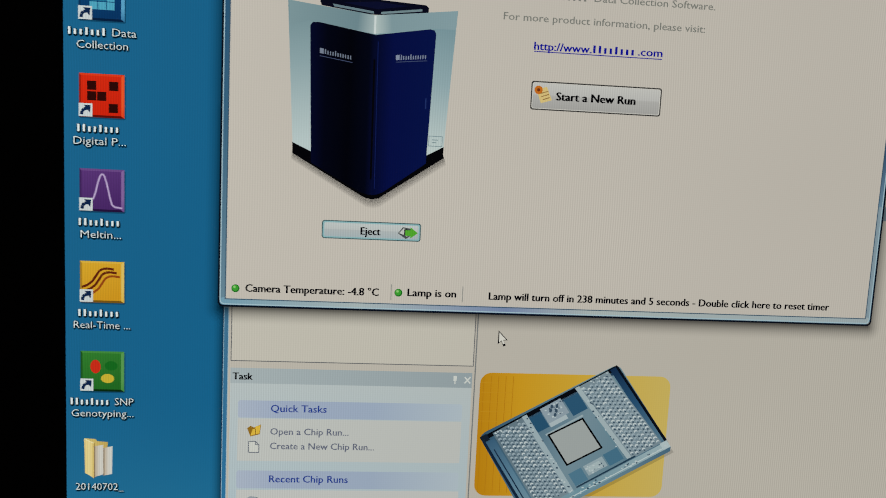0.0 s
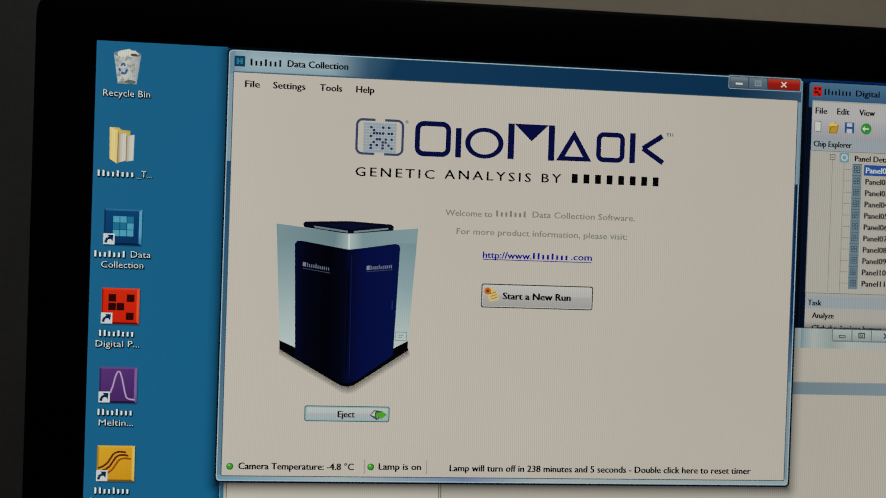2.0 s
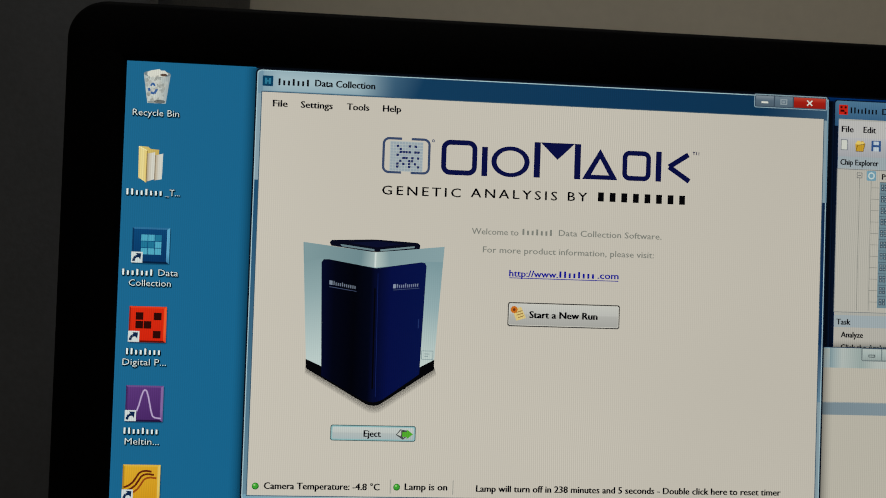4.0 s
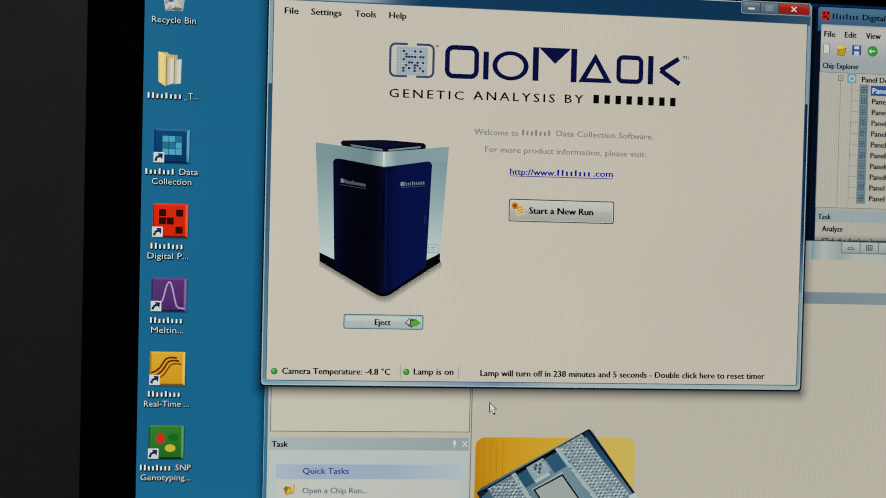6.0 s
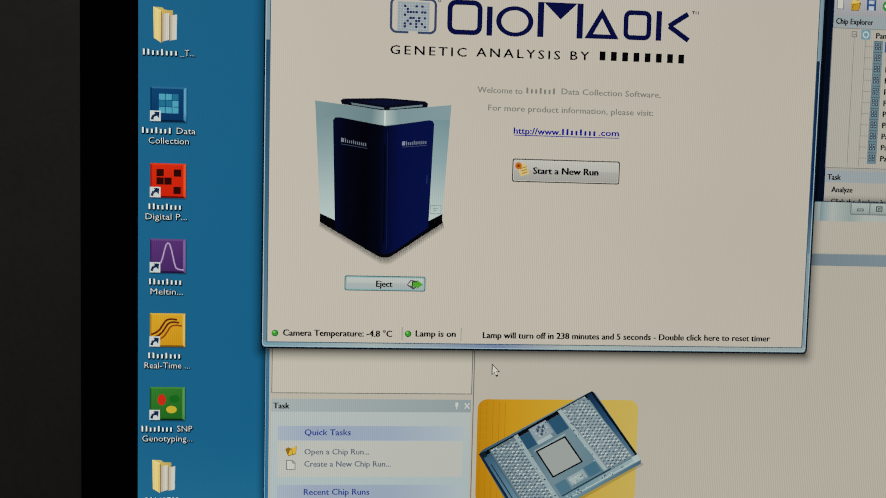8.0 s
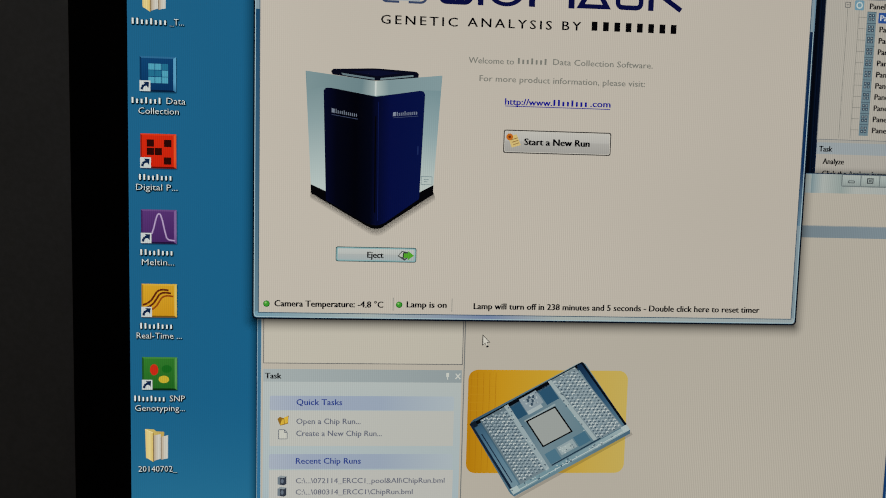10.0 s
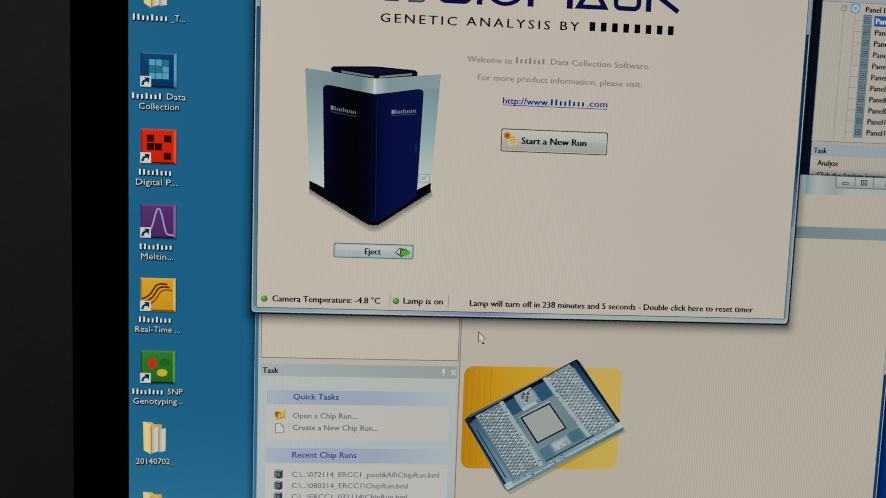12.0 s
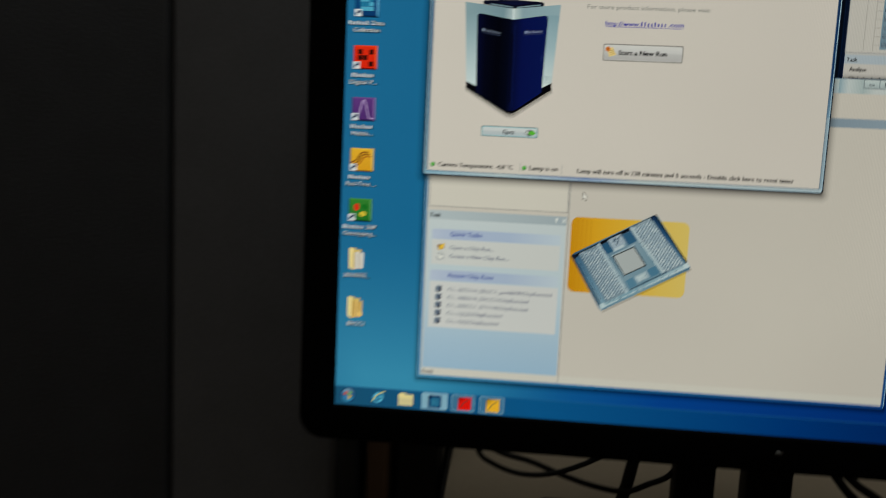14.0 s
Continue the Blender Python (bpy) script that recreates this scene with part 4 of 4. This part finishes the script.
glow = [(rect(178, 3.6, 376, 30), soft_veil((186, 204, 210), 0.72, 204, 13, 300, 19, 56))]
flat("title", 18, glow + [(rrect(177, 10, 191, 24, 1), lit((10, 60, 92)), 0.3), (rect(180, 13, 183, 21) + rect(185, 13, 188, 21) + rect(183, 16, 185, 18), lit((48, 120, 150)), 0.5),
                          (mark(198, 242, 22, 7, 9, (0, 3, 6)), INK, 0.5), (words("Data Collection", 247, 327, 21.4, 9), INK, 0.5)], w1)
flat("button_frame", 18, [(frame_of(856.4, 0.8, 962.6, 20, 1.1, 2.5), lit((150, 172, 184))), (rect(963, 4, 965, 150), lit((120, 150, 170)), 0.1)], w1)
flat("window_shadow", 16.6, [(rect(168, -3, 1700, 0.9), lit((3, 6, 12)), 0.1), (rect(966.4, 6, 973.4, 352), fade((966, 0), (974, 0), ((0, (2, 4, 10)), (0.6, (3, 9, 20)), (1, (8, 24, 50)))))], w1)
caption_buttons(w1, 18.3, 858, 2.5, 961, 18.5, (885.5, 913), True)
for s, u0, u1 in (("File", 192, 211), ("Settings", 229, 271), ("Tools", 290.5, 320), ("Help", 339, 363)):
    flat("menu_word", 18, [(words(s, u0, u1, 51, 8.8), INK)], w1)

# trade mark block: bracket with dot pattern, large plain forms, tag line
br = frame_of(340, 85, 405, 134, 3.2, 9)
br = [p for p in br if not (min(q[0] for q in p) < 370 and max(q[0] for q in p) > 375)]
br += rect(349, 85, 366, 88.2) + rect(379, 85, 396, 88.2) + rect(349, 130.8, 366, 134) + rect(379, 130.8, 396, 134)
pat, pale = [], []
for i in range(11):
    for j in range(10):
        q = rect(351 + 4 * i, 91 + 4 * j, 354.2 + 4 * i, 94.2 + 4 * j)[0]
        q = [(x + (0.5 if k in (1, 2) else 0) * (rnd.random() < 0.4), y) for k, (x, y) in enumerate(q)]
        (pat if rnd.random() < (0.72 if 3 < i < 8 and 2 < j < 8 else 0.45) and 1 < i < 10 and 0 < j < 9 else pale).append(q)
flat("emblem", 18, [(br, lit((58, 72, 106))), (rect(350, 90, 395, 131), lit((184, 188, 188)), 0.1), (pale, lit((158, 168, 178)), 0.3), (pat, lit((34, 44, 96)), 0.3), (oval_ring(406.5, 85.5, 410.5, 89.5, 0.9), lit((70, 80, 110)), 0.3)], w1, "bracketed square emblem of small dots")
forms = [frame_of(420, 85, 469, 132.8, 6.8, 12), rect(475.4, 92.5, 483.2, 132.5), oval_ring(488.6, 90.5, 541.4, 132.5, 7.2, 5.6),
         rect(547.4, 83, 556, 131.5) + rect(603.6, 83, 612.2, 131.5) + [[(556, 83), (603.6, 83), (580, 106)]],
         between([(615, 130.8), (639.5, 88.5), (664.5, 130.5)], [(627, 124.5), (639.5, 102), (652.5, 124.5)]),
         frame_of(671, 89, 711, 130.4, 6.6, 10), rect(718.2, 88.5, 726, 130) + stroke([(764, 91), (737, 109), (766, 128)], 7.0)]
for q in forms:
    flat("trade_mark_form", 18, [(q, NAVY)], w1, "dark navy plain form")
for text, u0, u1, base in (("GENETIC", 341.5, 448, 163), ("ANALYSIS", 462, 581, 162), ("BY", 596, 623, 161.6)):
    flat("tag_word", 18, [(words(text, u0, u1, base, 12, 0.014, 1.35), BLACK)], w1, "black spaced capitals")
flat("trade_mark_sign", 18, [(rect(770, 86.5, 773.6, 87.6) + rect(771.3, 86.5, 772.4, 91) + rect(775, 86.5, 776, 91) + rect(778.4, 86.5, 779.4, 91), NAVY)], w1)
for p in mark(638, 769, 160.8, 8, 12.5, range(8), 0.5):
    flat("trade_name_bar", 18, [([p], BLACK)], w1, "bold black bar")
flat("welcome_line", 18, [(words("Welcome to", 465, 529, 212, 8.2, 0.012), GREYINK), (mark(534.5, 579, 210.8, 7, 8.2, (0, 3, 6)), GREYINK), (words("Data Collection Software.", 585, 729, 210.4, 8.2, 0.012), GREYINK)], w1)
flat("welcome_line", 18, [(words("For more product information, please visit:", 481, 719, 236.6, 8.2, 0.012), GREYINK)], w1)
LINK = lit((16, 18, 150))
flat("web_link", 18, [(words("http://www.", 518.4, 585.5, 268, 8.8, 0.025), LINK), (mark(587.5, 639.5, 267.6, 8, 8.6, (0, 1, 4)), LINK), (words(".com", 641, 670, 267.2, 8.8, 0.025), LINK), (rect(518.4, 269.4, 670, 270.4), LINK)], w1, "underlined blue link")
bt = fade((518, 303), (518, 336), ((0, (206, 202, 196)), (0.45, (196, 192, 188)), (0.5, (184, 180, 176)), (1, (172, 168, 164))))
flat("start_run_button", 18, [(rrect(517.8, 303, 673.3, 335.8, 3), lit((62, 60, 58))), (rrect(519.2, 304.4, 671.9, 334.4, 2.4), lit((212, 206, 198)), 0.2), (rrect(520, 305.2, 671, 333.6, 2), bt, 0.4),
                              ([[(524, 313), (536, 309), (543, 324), (530, 328)]], lit((224, 196, 128)), 0.6), (stroke([(529, 317), (538, 314)], 1) + stroke([(530, 320.5), (539, 317.5)], 1) + stroke([(532, 324), (540, 321)], 1), lit((150, 110, 60)), 0.8),
                              (disc(526.5, 313, 5, 5, 9), lit((204, 110, 30)), 0.8), (disc(526.5, 313, 2, 2, 8), lit((120, 50, 20)), 1.0), (words("Start a New Run", 548, 642, 323.8, 9.2, 0.045), BLACK, 0.6)], w1, "grey push button with an orange note symbol")
eb = fade((284, 474), (284, 495), ((0, (200, 204, 202)), (0.45, (194, 196, 194)), (0.5, (182, 186, 186)), (1, (170, 182, 186))))
flat("eject_button", 18, [(rrect(283.8, 473.8, 398, 495, 3), lit((66, 94, 98))), (rrect(284.9, 474.9, 396.9, 493.9, 2.4), lit((146, 184, 188)), 0.2), (rrect(286.6, 476.4, 395.2, 492.4, 1.6), eb, 0.4), (words("Eject", 328.5, 351, 489.2, 8.6), INK, 0.6),
                          ([[(371.4, 486), (377, 478.6), (388, 480.4), (388, 487), (381, 492.4)]], lit((74, 78, 78)), 0.6), ([[(373, 485.6), (377.6, 480), (382, 481), (378, 487.6)]], lit((200, 200, 194)), 0.7), ([[(379.4, 487.6), (383, 482), (387, 482.6), (382, 490)]], lit((168, 170, 166)), 0.7),
                          ([[(378.6, 481), (381.6, 480.4), (384, 483), (381, 488.6), (378.6, 487)]], lit((40, 44, 42)), 0.8),
                          ([[(380, 482), (386, 482), (386, 478.5), (394.5, 485), (386, 491.5), (386, 488.5), (380, 488.5)]], lit((86, 170, 46)), 0.9)], w1, "pale button with teal border and green arrow")


def lamp_dot(name, u, v):
    flat(name, 18, [(disc(u, v, 4.6), lit((30, 110, 30))), (disc(u - 0.3, v - 0.4, 3.6), lit((66, 160, 50)), 0.2), (disc(u - 1.2, v - 1.6, 1.4), lit((150, 205, 120)), 0.4)], w1, "small green status dot")


lamp_dot("status_dot", 187.6, 557)
lamp_dot("status_dot", 375, 556)
flat("status_text", 18, [(words("Camera Temperature: -4.8 \u00b0C", 199, 352, 560.6, 8.8), INK), (rect(366, 546, 367, 565), lit((150, 148, 142)))], w1)
flat("status_text", 18, [(words("Lamp is on", 386, 443, 559.6, 8.8), INK), (rect(450.4, 546, 451.4, 565), lit((150, 148, 142)))], w1)
flat("status_text", 18, [(words("Lamp will turn off in 238 minutes and 5 seconds - Double click here to reset timer", 482.6, 909, 560.8, 8.8), INK)], w1)

# picture of the instrument
DB, DK = (14, 26, 96), (6, 8, 26)
edge = [(247, 396), (268, 408), (325, 440), (332, 443.5), (340, 444.5), (347, 443), (353, 439), (399, 408), (420, 394)]
shade = []
for i in range(12):
    k = 1 + 1.15 * i
    low = [(336 + (u - 336) * (1 + 0.0016 * k) + 0.12 * k, w + k * (0.75 + 0.25 * (1 - abs(u - 338) / 92))) for u, w in edge]
    shade.append((between([(336 + (u - 336) * 0.86, w - 34) for u, w in low], low)[:-1], veil((10, 9, 12), 0.10), 0.05 * i))
flat("picture_shadow", 18, shade, w1)
flat("instrument_side", 18.6, [([[(239, 231), (336, 241.5), (336, 430), (248, 390)]], fade((240, 240), (262, 388), ((0, (122, 147, 153)), (0.4, (150, 171, 175)), (1, (194, 206, 205)))), 0),
                               ([[(240, 231), (336, 241.5), (336, 262), (263, 252), (242, 258)]], fade((240, 240), (336, 250), ((0, (132, 155, 160)), (0.8, (116, 141, 148)), (1, (172, 186, 186)))), 0.1)], w1, "pictured silver instrument side")
flat("instrument_side", 18.6, [([[(336, 241.5), (428.5, 231), (419.5, 388), (336, 430)]], fade((428, 240), (402, 388), ((0, (122, 150, 158)), (0.5, (152, 174, 179)), (1, (197, 207, 204)))), 0),
                               ([[(336, 241.5), (428, 231), (427, 252), (404, 252), (336, 262)]], fade((336, 250), (428, 240), ((0, (186, 198, 195)), (0.2, (134, 157, 163)), (1, (140, 163, 169)))), 0.1),
                               (rect(334.6, 242, 337, 262), lit((214, 220, 218)), 0.4)], w1, "pictured silver instrument side")
flat("instrument_foot", 19, [([[(247.6, 387), (270, 397), (270, 410), (248, 399)]], BLACK)], w1)
flat("instrument_foot", 19, [([[(419.8, 384), (396, 397), (396, 409), (419.4, 396.5)]], BLACK)], w1)
flat("instrument_lid", 19, [([[(274, 230), (277, 227), (330, 224.5), (340, 224.5), (392, 227), (395.5, 230), (395, 235), (340, 241), (330, 241), (276, 234.5)]], lit(DK), 0),
                            ([[(288, 232), (334, 237.5), (334, 240), (290, 235)]], lit((110, 130, 138)), 0.2), ([[(342, 240), (342, 237.5), (388, 231.6), (388, 234)]], lit((120, 140, 146)), 0.2),
                            ([[(300, 230), (338, 226.5), (372, 229.5), (338, 235)]], lit((10, 14, 44)), 0.2)], w1, "pictured black lid")
flat("instrument_door", 19.6, [([[(264, 257), (267, 253.2), (274, 253), (337, 263), (340, 443), (334, 442.5), (325, 440), (269, 409)]], fade((264, 300), (340, 300), ((0, (4, 8, 40)), (0.25, (1, 3, 18)), (0.6, (0, 1, 8)), (0.88, (1, 4, 20)), (1, (5, 11, 48)))), 0),
                               ([[(337, 263), (398, 253), (403, 254), (405, 258), (400, 404), (352, 439), (345, 442), (340, 443)]], fade((338, 300), (404, 300), ((0, (3, 8, 40)), (0.3, (5, 14, 68)), (1, (6, 18, 72)))), 0),
                               (stroke([(336.5, 290), (337.5, 425)], 2.2), BLACK, 0.2), (stroke([(340, 270), (342, 436)], 0.9), lit((16, 28, 84)), 0.2),
                               (slant(mark(281, 312, 286.6, 11, 5.6, (0, 4), 0.42) + rect(275.4, 281, 279.6, 286.6), 275.4, 0.15), lit((124, 132, 150)), 0.2), (slant(mark(366, 396, 289.4, 11, 5.6, (0, 4), 0.42) + rect(360.6, 283.8, 364.8, 289.4), 360.6, -0.1), lit((136, 144, 166)), 0.2),
                               (stroke([(275.5, 289.6), (312, 295)], 0.7) + stroke([(361, 291.6), (396, 288)], 0.7), lit((70, 80, 112)), 0.2),
                               (rect(396, 330, 397.4, 342), lit((34, 50, 104)), 0.2)], w1, "dark blue pictured double door")
flat("instrument_plate", 19.6, [(frame_of(402, 372, 418, 384, 0.7), lit((120, 140, 146))), (rect(406, 376, 413, 377) + rect(406, 379, 411, 380), lit((130, 148, 152)))], w1)

# pointer
ptr = [(0, 0), (0, 15), (3.6, 11.8), (6, 17.4), (8.6, 16.3), (6.2, 10.9), (10.6, 10.6)]
flat("pointer", 23, [([[(496.5 + a * 1.12, 597.5 + b * 1.12) for a, b in ptr]], INK), ([[(497.7 + a * 0.83, 600 + b * 0.83) for a, b in ptr]], lit((222, 216, 206)), 0.4)], mon, "small white arrow pointer with a black outline")
